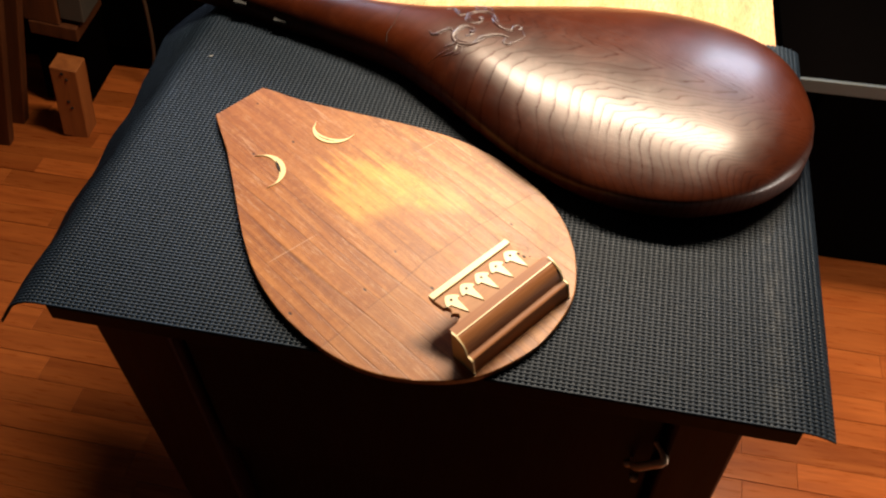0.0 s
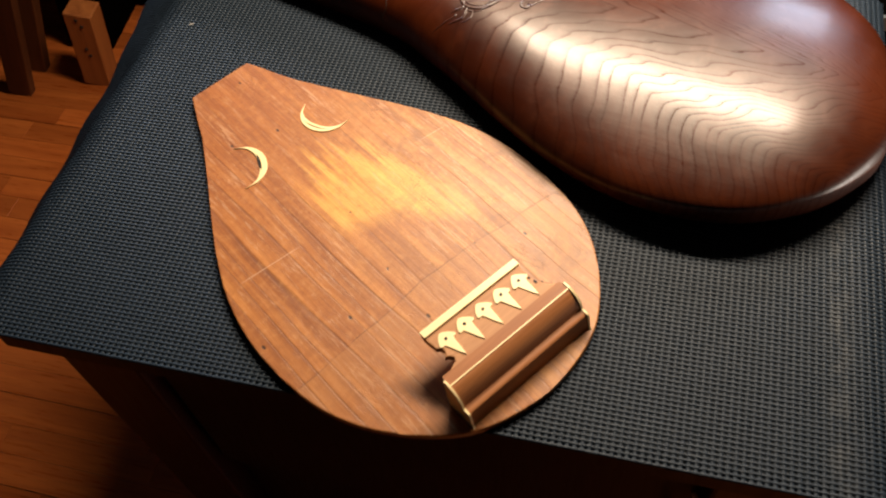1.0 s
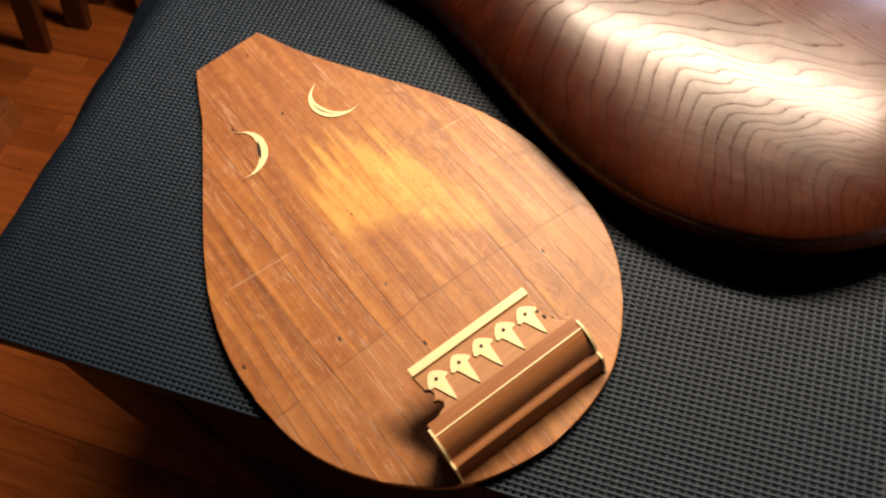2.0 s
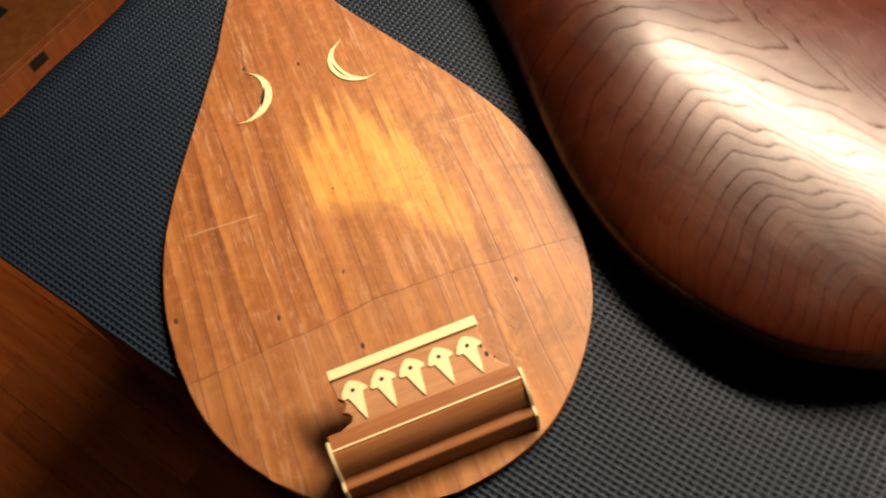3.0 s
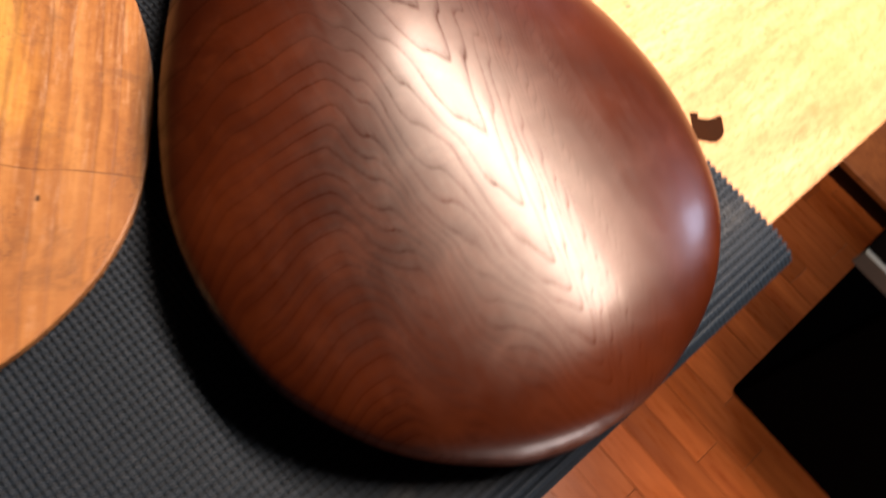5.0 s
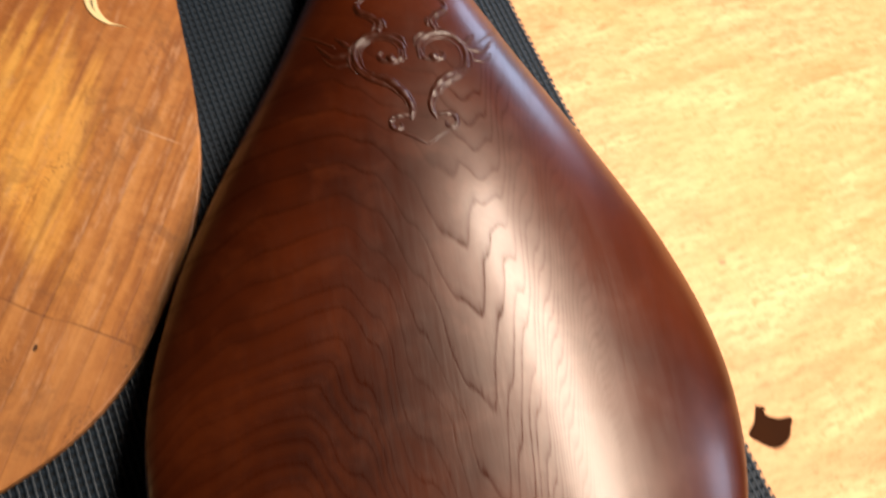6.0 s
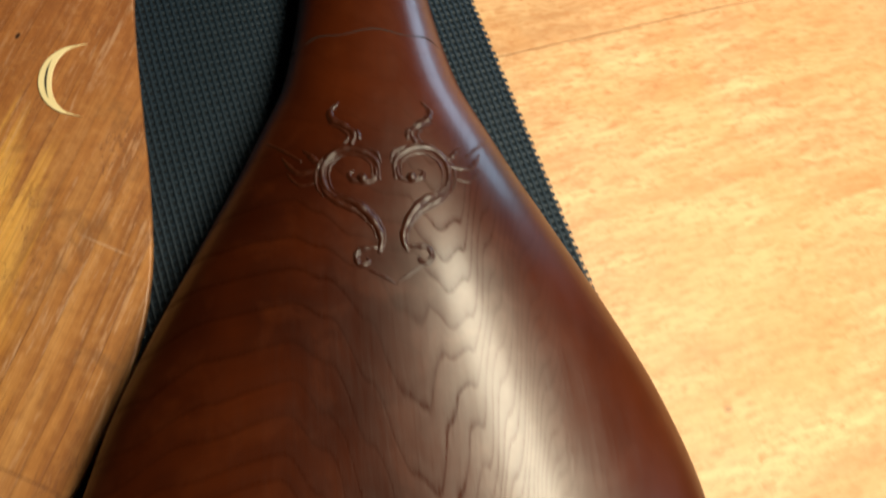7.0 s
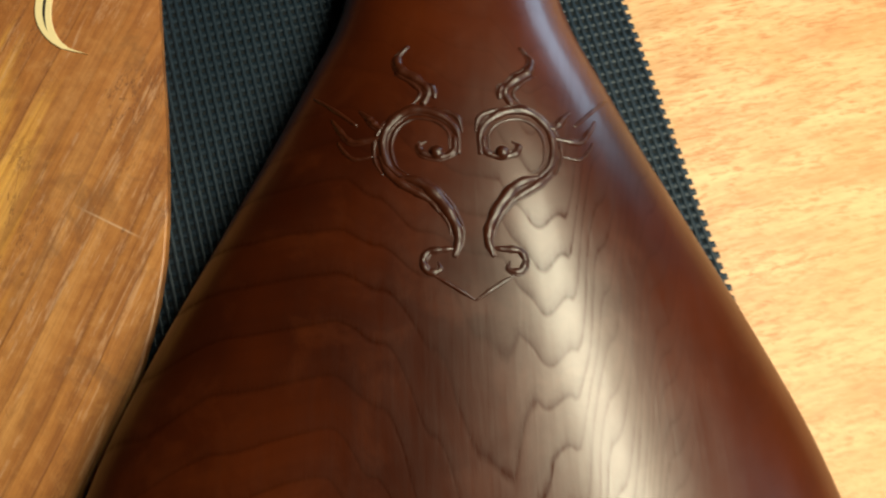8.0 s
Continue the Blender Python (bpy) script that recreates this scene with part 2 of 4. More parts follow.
    height = n.math("SUBTRACT", n.math("MULTIPLY_ADD", hide, 0.8, fine), deep)
    return n.finish(col, rough, height, 0.22, 0.0006, spec=0.40)


def shell_material():
    """Dark red-brown waxed shell with raised figure: tall arches on the bass side, a valley by the ridge and long legs beyond it."""
    n = Nodes("shell_wood")
    x, y, z = n.xyz()
    warp = n.math("SUBTRACT", n.noise(n.object_coord(), 13, 2, 0.4), 0.5)
    ripple = n.math("SUBTRACT", n.noise(n.mapped((1, 0.5, 1)), 70, 3, 0.6), 0.5)
    # the arches lean outwards towards the tail
    lean = n.math("MULTIPLY", n.ramp(n.math("MULTIPLY_ADD", y, -4.0, 0.0, clamp=True), (0.40, 0.0), (0.60, 0.022), (0.75, 0.042), (1.0, 0.055)), n.ramp(n.math("MULTIPLY_ADD", x, -8.0, 0.0, clamp=True), (0.05, 0.0), (0.95, 1.0)))
    xs = n.math("MULTIPLY_ADD", warp, 0.016, n.math("ADD", x, lean))
    xn = n.math("MULTIPLY_ADD", xs, 2.5, 0.5, clamp=True)
    rise = n.ramp(xn, (0.0, 0.345), (0.15, 0.400), (0.25, 0.436), (0.355, 0.450), (0.40, 0.416), (0.45, 0.352), (0.50, 0.305), (0.53, 0.298), (0.56, 0.328), (0.60, 0.376), (0.64, 0.466), (0.70, 0.600), (0.80, 0.780), (1.0, 1.0), smooth=True)
    rise = n.math("SUBTRACT", rise, 0.450)
    steep = n.math("MAXIMUM", n.math("MULTIPLY_ADD", y, -3.8, 0.12), 0.22)
    steep = n.math("MAXIMUM", steep, n.ramp(n.math("MULTIPLY_ADD", x, 10.0, 0.0, clamp=True), (0.12, 0.24), (0.40, 0.72)))
    steep = n.math("MINIMUM", steep, 1.25)
    f = n.math("SUBTRACT", y, n.math("MULTIPLY", rise, steep))
    f = n.math("MULTIPLY_ADD", warp, 0.014, n.math("MULTIPLY_ADD", ripple, 0.0016, f))
    level = n.tree.nodes.new("ShaderNodeCombineXYZ")
    n.link(f, level.inputs[0])
    f = n.math("MULTIPLY_ADD", n.noise(level.outputs[0], 30, 1), 0.016, f)
    # the rings crowd together towards the tail
    crowd = n.math("MAXIMUM", n.math("SUBTRACT", -0.075, f), 0.0)
    f = n.math("SUBTRACT", n.math("MULTIPLY", f, 50.0), n.math("MULTIPLY", n.math("MULTIPLY", crowd, crowd), 120.0))
    saw = n.math("FRACT", f)
    fade = n.ramp(n.noise(n.mapped((1, 0.5, 1)), 20, 3), (0.34, 0.25), (0.58, 1.0))
    calm = n.ramp(n.math("MULTIPLY_ADD", y, 6.0, 0.0, clamp=True), (0.05, 1.0), (0.60, 0.15))
    calm = n.math("MULTIPLY", calm, n.ramp(n.math("MULTIPLY_ADD", x, 6.0, 0.0, clamp=True), (0.30, 1.0), (0.58, 0.10)))
    power = n.math("MULTIPLY", fade, calm)
    fine = n.noise(n.mapped((1, 0.05, 1)), 460, 4, 0.62)
    pore = n.ramp(n.noise(n.mapped((1, 0.16, 1), (0, 0, 0.06)), 620, 3, 0.7), (0.50, 0.0), (0.60, 1.0))
    line = n.math("MULTIPLY", n.ramp(saw, (0.0, 1.0), (0.09, 0.30), (0.24, 0.0), (0.92, 0.0), (1.0, 1.0)), power)
    porous = n.math("MULTIPLY", n.math("MULTIPLY", n.ramp(saw, (0.0, 1.0), (0.30, 0.0), (0.90, 0.0), (1.0, 1.0)), pore), power)
    body = n.math("MULTIPLY", n.ramp(saw, (0.0, 0.85), (0.55, 0.0), (0.92, 0.0), (1.0, 0.5)), calm)
    small = n.math("MULTIPLY", n.ramp(n.math("FRACT", n.math("MULTIPLY", f, 3.0)), (0.0, 0.6), (0.30, 0.0), (0.90, 0.0), (1.0, 0.6)), calm)
    upper = n.ramp(n.math("MULTIPLY_ADD", y, 4.0, 1.0, clamp=True), (0.15, 0.16), (0.62, 1.0))
    blotch = n.noise(n.object_coord(), 9, 3)
    cloud = n.noise(n.object_coord(), 30, 5, 0.68, 0.3)
    col = n.mix(n.ramp(blotch, (0.35, 0.0), (0.7, 1.0)), (0.0235, 0.0034, 0.0005), (0.060, 0.0100, 0.0015))
    col = n.mix(n.ramp(cloud, (0.50, 0.0), (0.74, 0.5)), col, (0.076, 0.0146, 0.0022))
    col = n.mix(n.math("MULTIPLY", n.math("MULTIPLY", body, upper), 0.20), col, (0.0095, 0.0022, 0.0009))
    col = n.mix(n.math("MULTIPLY", n.math("MAXIMUM", line, n.math("MULTIPLY", porous, 0.5)), n.math("MULTIPLY", upper, 0.24), clamp=True), col, (0.005, 0.0018, 0.001))
    col = n.mix(n.math("MULTIPLY", small, n.math("MULTIPLY_ADD", upper, -0.08, 0.20)), col, (0.009, 0.002, 0.0008))
    pale = n.math("MULTIPLY", n.math("MULTIPLY", n.ramp(saw, (0.30, 0.0), (0.70, 1.0), (0.92, 0.0)), calm), n.ramp(n.math("MULTIPLY", crowd, 10.0), (0.1, 0.0), (0.8, 0.20)))
    col = n.mix(pale, col, (0.080, 0.0160, 0.0026))
    col = n.mix(n.math("MULTIPLY", fine, 0.25), col, (0.013, 0.0028, 0.0010))
    shine = n.math("SUBTRACT", n.math("MULTIPLY_ADD", cloud, 0.26, 0.265), n.math("ADD", n.math("MULTIPLY", line, 0.24), n.math("MULTIPLY_ADD", porous, 0.14, n.math("MULTIPLY", body, 0.04))))
    # gloss is cut below the widest line, keeping bright reflections off the sides
    dull = n.ramp(n.math("MULTIPLY_ADD", cloud, 0.04, n.math("MULTIPLY", z, 10.0)), (0.24, 1.0), (0.40, 0.0))
    shine = n.math("MULTIPLY", n.math("MAXIMUM", shine, 0.04), n.math("MULTIPLY_ADD", dull, -0.6, 1.0))
    n.link(shine, n.bsdf.inputs["Specular IOR Level"])
    n.link(n.math("MULTIPLY_ADD", dull, -0.12, 0.14), n.bsdf.inputs["Coat Weight"])
    streak = n.noise(n.mapped((1, 0.12, 1), (0, 0, 0.10)), 95, 5, 0.65, 0.4)
    rough = n.math("ADD", n.math("MULTIPLY_ADD", dull, 0.18, n.math("MULTIPLY_ADD", fine, 0.08, 0.172)), n.math("ADD", n.math("MULTIPLY", streak, 0.13), n.math("MULTIPLY_ADD", body, 0.05, n.math("MULTIPLY", cloud, 0.08))))
    # softer wood worn down between the hard rings
    relief = n.math("MULTIPLY", n.ramp(saw, (0.0, 0.0), (0.10, 0.10), (0.86, 1.0), (1.0, 0.0)), power)
    height = n.math("ADD", n.math("MULTIPLY_ADD", streak, 0.24, n.math("MULTIPLY", relief, n.math("MULTIPLY_ADD", upper, 0.040, 0.014))), n.math("MULTIPLY_ADD", fine, 0.12, n.math("MULTIPLY", porous, -0.08)))
    n.bsdf.inputs["Specular Tint"].default_value = (1.0, 0.92, 0.86, 1)
    return n.finish(col, rough, height, 0.30, 0.0010, coat_rough=0.14, spec=None)


def bench_material(name, tone):
    """Pale, handled bench planks: soft figure along the plank, pores, a few dark specks and rubbed patches."""
    n = Nodes(name)
    own = n.piece_random()
    x, y, z = n.xyz()
    comb = n.tree.nodes.new("ShaderNodeCombineXYZ")
    wob = n.noise(n.mapped((1, 0.5, 1)), 10, 3)
    n.link(n.math("ADD", n.math("MULTIPLY_ADD", wob, 0.03, x), n.math("MULTIPLY", own, 3.0)), comb.inputs[0])
    n.link(n.math("MULTIPLY", y, 0.12), comb.inputs[1])
    streak = n.noise(comb.outputs[0], 48, 5, 0.6)
    fine = n.noise(n.mapped((1, 0.09, 1)), 520, 4, 0.7)
    blotch = n.noise(n.object_coord(), 11, 4, 0.6, 0.5)
    col = n.ramp(n.math("MULTIPLY_ADD", fine, 0.35, n.math("MULTIPLY", streak, 0.65)), (0.36, (0.410, 0.218, 0.088)), (0.52, (0.580, 0.377, 0.187)), (0.66, (0.722, 0.508, 0.273)))
    col = n.mix(n.ramp(blotch, (0.45, 0.0), (0.70, 0.65)), col, (0.571, 0.299, 0.110))
    fleck = n.noise(n.mapped((1, 0.22, 1), (0, 0, 0.1)), 380, 5, 0.75, 0.5)
    col = n.mix(n.ramp(fleck, (0.50, 0.0), (0.62, 0.95)), col, (0.437, 0.210, 0.077))
    col = n.mix(n.ramp(fleck, (0.28, 0.5), (0.44, 0.0)), col, (0.805, 0.508, 0.293))
    pore = n.noise(n.mapped((1, 0.13, 1), (0, 0, -0.06), (1.7, 0, 0)), 620, 4, 0.7)
    col = n.mix(n.math("MULTIPLY", n.ramp(pore, (0.56, 0.0), (0.66, 0.6)), n.ramp(blotch, (0.35, 1.0), (0.65, 0.35))), col, (0.337, 0.145, 0.054))
    col = n.mix(n.ramp(n.noise(n.object_coord(), 5, 3), (0.42, 0.0), (0.66, 0.4)), col, (0.553, 0.320, 0.128))
    vor = n.node("ShaderNodeTexVoronoi", Scale=17.0)
    n.link(n.mapped((1, 0.6, 1)), vor.inputs["Vector"])
    speck = n.ramp(vor.outputs["Distance"], (0.022, 0.55), (0.045, 0.0))
    col = n.mix(speck, col, (0.13, 0.065, 0.025))
    col = n.mix(1.0, col, tone, "MULTIPLY")
    return n.finish(col, n.math("MULTIPLY_ADD", fine, 0.2, 0.40), fine, 0.12, 0.0005, spec=0.35)


BEND_X = 0.352


def mat_material(name, colour, rough):
    n = Nodes(name)
    fac = n.noise(n.object_coord(), 900, 2)
    low = n.noise(n.object_coord(), 9, 3)
    col = n.mix(n.math("MULTIPLY_ADD", low, 0.7, n.math("MULTIPLY", fac, 0.4)), tuple(c * 0.75 for c in colour), tuple(c * 1.25 for c in colour))
    x, y, z = n.xyz()
    # pale streaked band along the bend, sheen as well as scuffing put into colour
    near = n.ramp(n.math("MULTIPLY", n.math("ABSOLUTE", n.math("SUBTRACT", n.math("MULTIPLY_ADD", low, 0.012, x), BEND_X)), 20.0), (0.05, 1.0), (0.30, 0.0))
    worn = n.math("MULTIPLY", near, n.ramp(n.noise(n.mapped((1, 0.35, 1)), 120, 5, 0.75), (0.42, 0.0), (0.66, 0.55)))
    col = n.mix(worn, col, (0.075, 0.078, 0.080))
    return n.finish(col, n.math("MULTIPLY_ADD", fac, 0.2, rough - 0.1), fac, 0.2, 0.0003, spec=0.24)


M_BOARD = soundboard_material()
M_SHELL = shell_material()
M_CARVED = timber_material("carved_dark_wood", (0.020, 0.0038, 0.0010), (0.044, 0.0090, 0.0021), 0.34, (1, 0.6, 1), 160, 0.1, 0.35, spec=0.5)
M_IVORY = plain_material("old_ivory", (0.80, 0.63, 0.33), 0.38, vary=0.12, scale=180)
M_BRIDGE = timber_material("bridge_wood", (0.20, 0.064, 0.018), (0.37, 0.145, 0.048), 0.50, (0.06, 1, 1), 110, 0.0, 0.3, spec=0.28)
M_PLATE = timber_material("bridge_plate_wood", (0.31, 0.130, 0.047), (0.49, 0.25, 0.112), 0.52, (0.12, 1, 1), 90, 0.0, 0.3, spec=0.32)
M_HOLE = plain_material("dark_hole", (0.012, 0.008, 0.006), 0.8)
M_WEAVE = mat_material("vinyl_weave", (0.0078, 0.0148, 0.0240), 0.50)
M_WEAVE_BASE = mat_material("vinyl_backing", (0.0040, 0.0062, 0.0090), 0.7)
M_BENCH = bench_material("pale_bench_wood", (1.02, 0.92, 0.89))
M_BENCH_TAN = bench_material("tan_bench_wood", (0.96, 0.84, 0.76))
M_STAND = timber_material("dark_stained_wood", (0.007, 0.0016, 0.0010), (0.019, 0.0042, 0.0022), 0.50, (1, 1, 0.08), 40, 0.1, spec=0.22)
M_FLOOR = timber_material("red_strip_floor", (0.28, 0.056, 0.0105), (0.58, 0.155, 0.0330), 0.30, (0.08, 1, 1), 30, 0.42, 0.05)
M_FLOOR_REST = timber_material("red_strip_floor_far", (0.28, 0.056, 0.0105), (0.58, 0.155, 0.0330), 0.30, (0.08, 1, 1), 30, 0.42, 0.05, True)
M_POST = timber_material("workshop_timber", (0.20, 0.054, 0.011), (0.40, 0.130, 0.031), 0.55, (1, 1, 0.08), 40, 0.15)
# near-zero colour without gloss keeps these pieces black under the lamp
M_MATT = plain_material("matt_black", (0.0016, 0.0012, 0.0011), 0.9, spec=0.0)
M_DARK = plain_material("near_black_paint", (0.012, 0.011, 0.011), 0.5)
M_STEEL = plain_material("worn_steel", (0.55, 0.53, 0.48), 0.32, 1.0, 0.15)
M_BRASS = plain_material("dull_brass", (0.72, 0.58, 0.40), 0.36, 0.45, 0.2)
M_LEG = timber_material("red_stained_wood", (0.018, 0.0030, 0.0016), (0.042, 0.0078, 0.0036), 0.45, (1, 1, 0.08), 40, 0.1, spec=0.3)
M_PAPER = plain_material("white_paper", (0.22, 0.21, 0.20), 0.7)
M_BONE = plain_material("greyed_bone", (0.045, 0.044, 0.042), 0.45)
M_GREY = plain_material("grey_board", (0.060, 0.050, 0.040), 0.6)
M_WALL = plain_material("brown_wall", (0.022, 0.012, 0.008), 0.8, scale=12)
M_CEIL = plain_material("ceiling_paint", (0.030, 0.021, 0.016), 0.8, scale=12)
M_PALE = plain_material("pale_worn_edge", (0.075, 0.080, 0.068), 0.5)
M_KNOB = plain_material("dark_knot", (0.024, 0.0080, 0.0028), 0.9, vary=0.4, spec=0.05)
M_CABLE = plain_material("dull_cable", (0.060, 0.030, 0.014), 0.6)
# darker copy of the workshop timber, for the planks and the crate
M_POST_DARK = timber_material("dark_workshop_timber", (0.060, 0.016, 0.0040), (0.130, 0.038, 0.0100), 0.6, (1, 1, 0.08), 40, 0.25, spec=0.3)


# ---- building helpers ----
def mesh_of(name, bm, material, smooth=True):
    bmesh.ops.recalc_face_normals(bm, faces=bm.faces)
    me = bpy.data.meshes.new(name)
    bm.to_mesh(me)
    bm.free()
    me.materials.append(material)
    if smooth:
        for p in me.polygons:
            p.use_smooth = True
    return me


def part(name, bm, material, parent, label="", smooth=False, m=None):
    ob = new(name, mesh_of(name, bm, material, smooth))
    ob.parent = parent
    if m is not None:
        ob.matrix_local = m
    return tagged(ob, label)


def thing(name, m, label, category, group="", kind=""):
    ob = new(name)
    ob.empty_display_size = 0.05
    ob.matrix_world = m
    return tagged(ob, label, category, group, kind)


def box(bm, lo, hi, bevel=0.0, seg=2):
    c = [(a + b) / 2 for a, b in zip(lo, hi)]
    d = [b - a for a, b in zip(lo, hi)]
    r = bmesh.ops.create_cube(bm, size=1, matrix=Matrix.LocRotScale(c, None, d))
    if bevel:
        es = list({e for v in r["verts"] for e in v.link_edges})
        bmesh.ops.bevel(bm, geom=es, offset=bevel, segments=seg, affect="EDGES", profile=0.5)
    return bm


def boxed(lo, hi, bevel=0.0, seg=2):
    return box(bmesh.new(), lo, hi, bevel, seg)


def spline(pts, x):
    """Smooth monotone-ish interpolation through (x, y) pairs."""
    xs, ys = [p[0] for p in pts], [p[1] for p in pts]
    if x <= xs[0]:
        return ys[0]
    if x >= xs[-1]:
        return ys[-1]
    i = max(j for j in range(len(xs) - 1) if xs[j] <= x)

    def slope(j):
        if j == 0 or j == len(xs) - 1:
            a, b = (0, 1) if j == 0 else (-2, -1)
            return (ys[b] - ys[a]) / (xs[b] - xs[a])
        return (ys[j + 1] - ys[j - 1]) / (xs[j + 1] - xs[j - 1])

    h = xs[i + 1] - xs[i]
    t = (x - xs[i]) / h
    return ((2 * t**3 - 3 * t**2 + 1) * ys[i] + (t**3 - 2 * t**2 + t) * h * slope(i) + (-2 * t**3 + 3 * t**2) * ys[i + 1] + (t**3 - t**2) * h * slope(i + 1))


def prism(outline, z0, z1, bevel=0.0, seg=2):
    """A flat outline (x, y) given thickness, its upper rim rounded."""
    bm = bmesh.new()
    low = [bm.verts.new((x, y, z0)) for x, y in outline]
    face = bm.faces.new(low)
    r = bmesh.ops.extrude_face_region(bm, geom=[face])
    top = [v for v in r["geom"] if isinstance(v, bmesh.types.BMVert)]
    for v in top:
        v.co.z = z1
    if bevel:
        es = [e for e in bm.edges if all(v in top for v in e.verts)]
        bmesh.ops.bevel(bm, geom=es, offset=bevel, segments=seg, affect="EDGES", profile=0.5)
    return bm


def tube(path, radii, sides=8, close=True):
    """A round strand along a path of points, with a radius at each."""
    bm = bmesh.new()
    rings = []
    pts = [Vector(p) for p in path]
    for i, p in enumerate(pts):
        t = (pts[min(i + 1, len(pts) - 1)] - pts[max(i - 1, 0)]).normalized()
        a = t.orthogonal() if abs(t.z) > 0.95 else t.cross(Vector((0, 0, 1)))
        a.normalize()
        b = t.cross(a)
        r = radii[i] if not isinstance(radii, (int, float)) else radii
        rings.append([bm.verts.new(p + r * (math.cos(k) * a + math.sin(k) * b)) for k in (2 * math.pi * j / sides for j in range(sides))])
    for q, w in zip(rings, rings[1:]):
        for j in range(sides):
            bm.faces.new((q[j], q[(j + 1) % sides], w[(j + 1) % sides], w[j]))
    if close:
        bm.faces.new(rings[0])
        bm.faces.new(rings[-1])
    return bm


def smooth_path(ctrl, n):
    """n points of a Catmull-Rom curve through control points."""
    c = [Vector(p) for p in ctrl]
    c = [2 * c[0] - c[1], *c, 2 * c[-1] - c[-2]]
    out = []
    for i in range(n):
        u = i / (n - 1) * (len(c) - 3)
        k = min(int(u), len(c) - 4)
        t = u - k
        a, b, d, e = c[k:k + 4]
        out.append(0.5 * ((2 * b) + (d - a) * t + (2 * a - 5 * b + 4 * d - e) * t**2 + (3 * b - a - 3 * d + e) * t**3))
    return out


# ---- the room ----
FLOOR_Z = -0.83
X0, X1, Y0, Y1, TOP = -2.3, 2.2, -2.2, 3.2, 1.95


def structure(name, lo, hi, material, label, bevel=0.0):
    ob = new(name, mesh_of(name, boxed(lo, hi, bevel), material, False))
    return tagged(ob, label, name.split("_")[0], kind="structure")


floor = structure("floor", (X0, Y0, FLOOR_Z - 0.05), (X1, Y1, FLOOR_Z - 0.004), M_DARK, "dark bed beneath the red-brown strip floor")
structure("wall_west", (X0 - 0.1, Y0, FLOOR_Z), (X0, Y1, TOP), M_WALL, "plain dark brown workshop wall")
east = tagged(new("wall_east"), "plain dark brown wall with an opening for the added floor light", "wall", kind="structure")
for lo, hi in (((Y0, FLOOR_Z), (-0.15, TOP)), ((0.65, FLOOR_Z), (Y1, TOP)), ((-0.15, FLOOR_Z + 2.05), (0.65, TOP))):
    part("wall_panel", boxed((X1, lo[0], lo[1]), (X1 + 0.1, hi[0], hi[1])), M_WALL, east)
structure("wall_south", (X0, Y0 - 0.1, FLOOR_Z), (X1, Y0, TOP), M_WALL, "plain dark brown workshop wall")
structure("ceiling", (X0, Y0, TOP), (X1, Y1, TOP + 0.1), M_CEIL, "plain dull ceiling of the workshop")
# north wall with two window openings
north = tagged(new("wall_north"), "plain dark brown wall round two window openings", "wall", kind="structure")
W1, W2 = (-2.10, -1.20, 0.10, 1.10), (0.80, 1.36, 1.10, 1.80)
for lo, hi in (((X0, FLOOR_Z), (W1[0], TOP)), ((W1[1], FLOOR_Z), (W2[0], TOP)), ((W2[1], FLOOR_Z), (X1, TOP)), ((W1[0], FLOOR_Z), (W1[1], W1[2])), ((W1[0], W1[3]), (W1[1], TOP)), ((W2[0], FLOOR_Z), (W2[1], W2[2])), ((W2[0], W2[3]), (W2[1], TOP))):
    part("wall_panel", boxed((lo[0], Y1, lo[1]), (hi[0], Y1 + 0.1, hi[1])), M_WALL, north)

# ---- the bench ----
BX0, BX1, BY0, BY1 = -0.380, 0.367, -0.050, 1.15
bench = thing("workbench", pose(0, 0, FLOOR_Z), "low workbench with pale plank top and dark stained stand", "workbench")
ZB = -FLOOR_Z
seams = [BX0, -0.290, -0.1165, 0.057, 0.231, BX1]
for a, b in zip(seams, seams[1:]):
    part("plank", boxed((a, BY0, ZB - 0.022), (b - (0.0007 if b < -0.1 else 0.0), BY1, ZB), 0.0002), M_BENCH if a < 0.20 else M_BENCH_TAN, bench)
# a dark, ragged knot in the plank beside the mat
knot = [(-0.017, -0.002), (-0.013, 0.004), (-0.010, 0.001), (-0.004, 0.008), (-0.001, 0.018), (0.005, 0.014), (0.012, 0.007), (0.013, -0.004), (0.006, -0.012), (-0.002, -0.017), (-0.008, -0.009)]
knot = [(p.x, p.y) for p in smooth_path([(x, y, 0) for x, y in knot + knot[:1]], 60)[:-1]]
part("knot", prism(knot, -0.002, 0.0005, 0.0003), M_KNOB, bench, "dark brown ragged knot in the plank", m=pose(0.283, 0.552, ZB))
part("front_edging", boxed((BX0, BY0 - 0.005, ZB - 0.022), (BX1, BY0 - 0.0003, ZB - 0.0005), 0.001), M_STAND, bench, "dark edging strip along the front")
for sx in (-1, 1):
    for sy, y in ((0, -0.035), (1, 1.02)):
        y -= 0.008 if sy == 0 else 0
        lo = (0.262 if sx > 0 else -0.345, y, 0.0)
        hi = (0.325 if sx > 0 else -0.262, y + 0.06, ZB - 0.0225)
        part("leg", boxed(lo, hi, 0.004), M_LEG, bench, "dark red-brown stained leg")
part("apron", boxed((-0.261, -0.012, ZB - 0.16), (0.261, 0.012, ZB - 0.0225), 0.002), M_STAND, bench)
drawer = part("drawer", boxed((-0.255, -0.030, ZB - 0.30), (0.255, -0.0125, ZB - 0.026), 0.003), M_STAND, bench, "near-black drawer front")
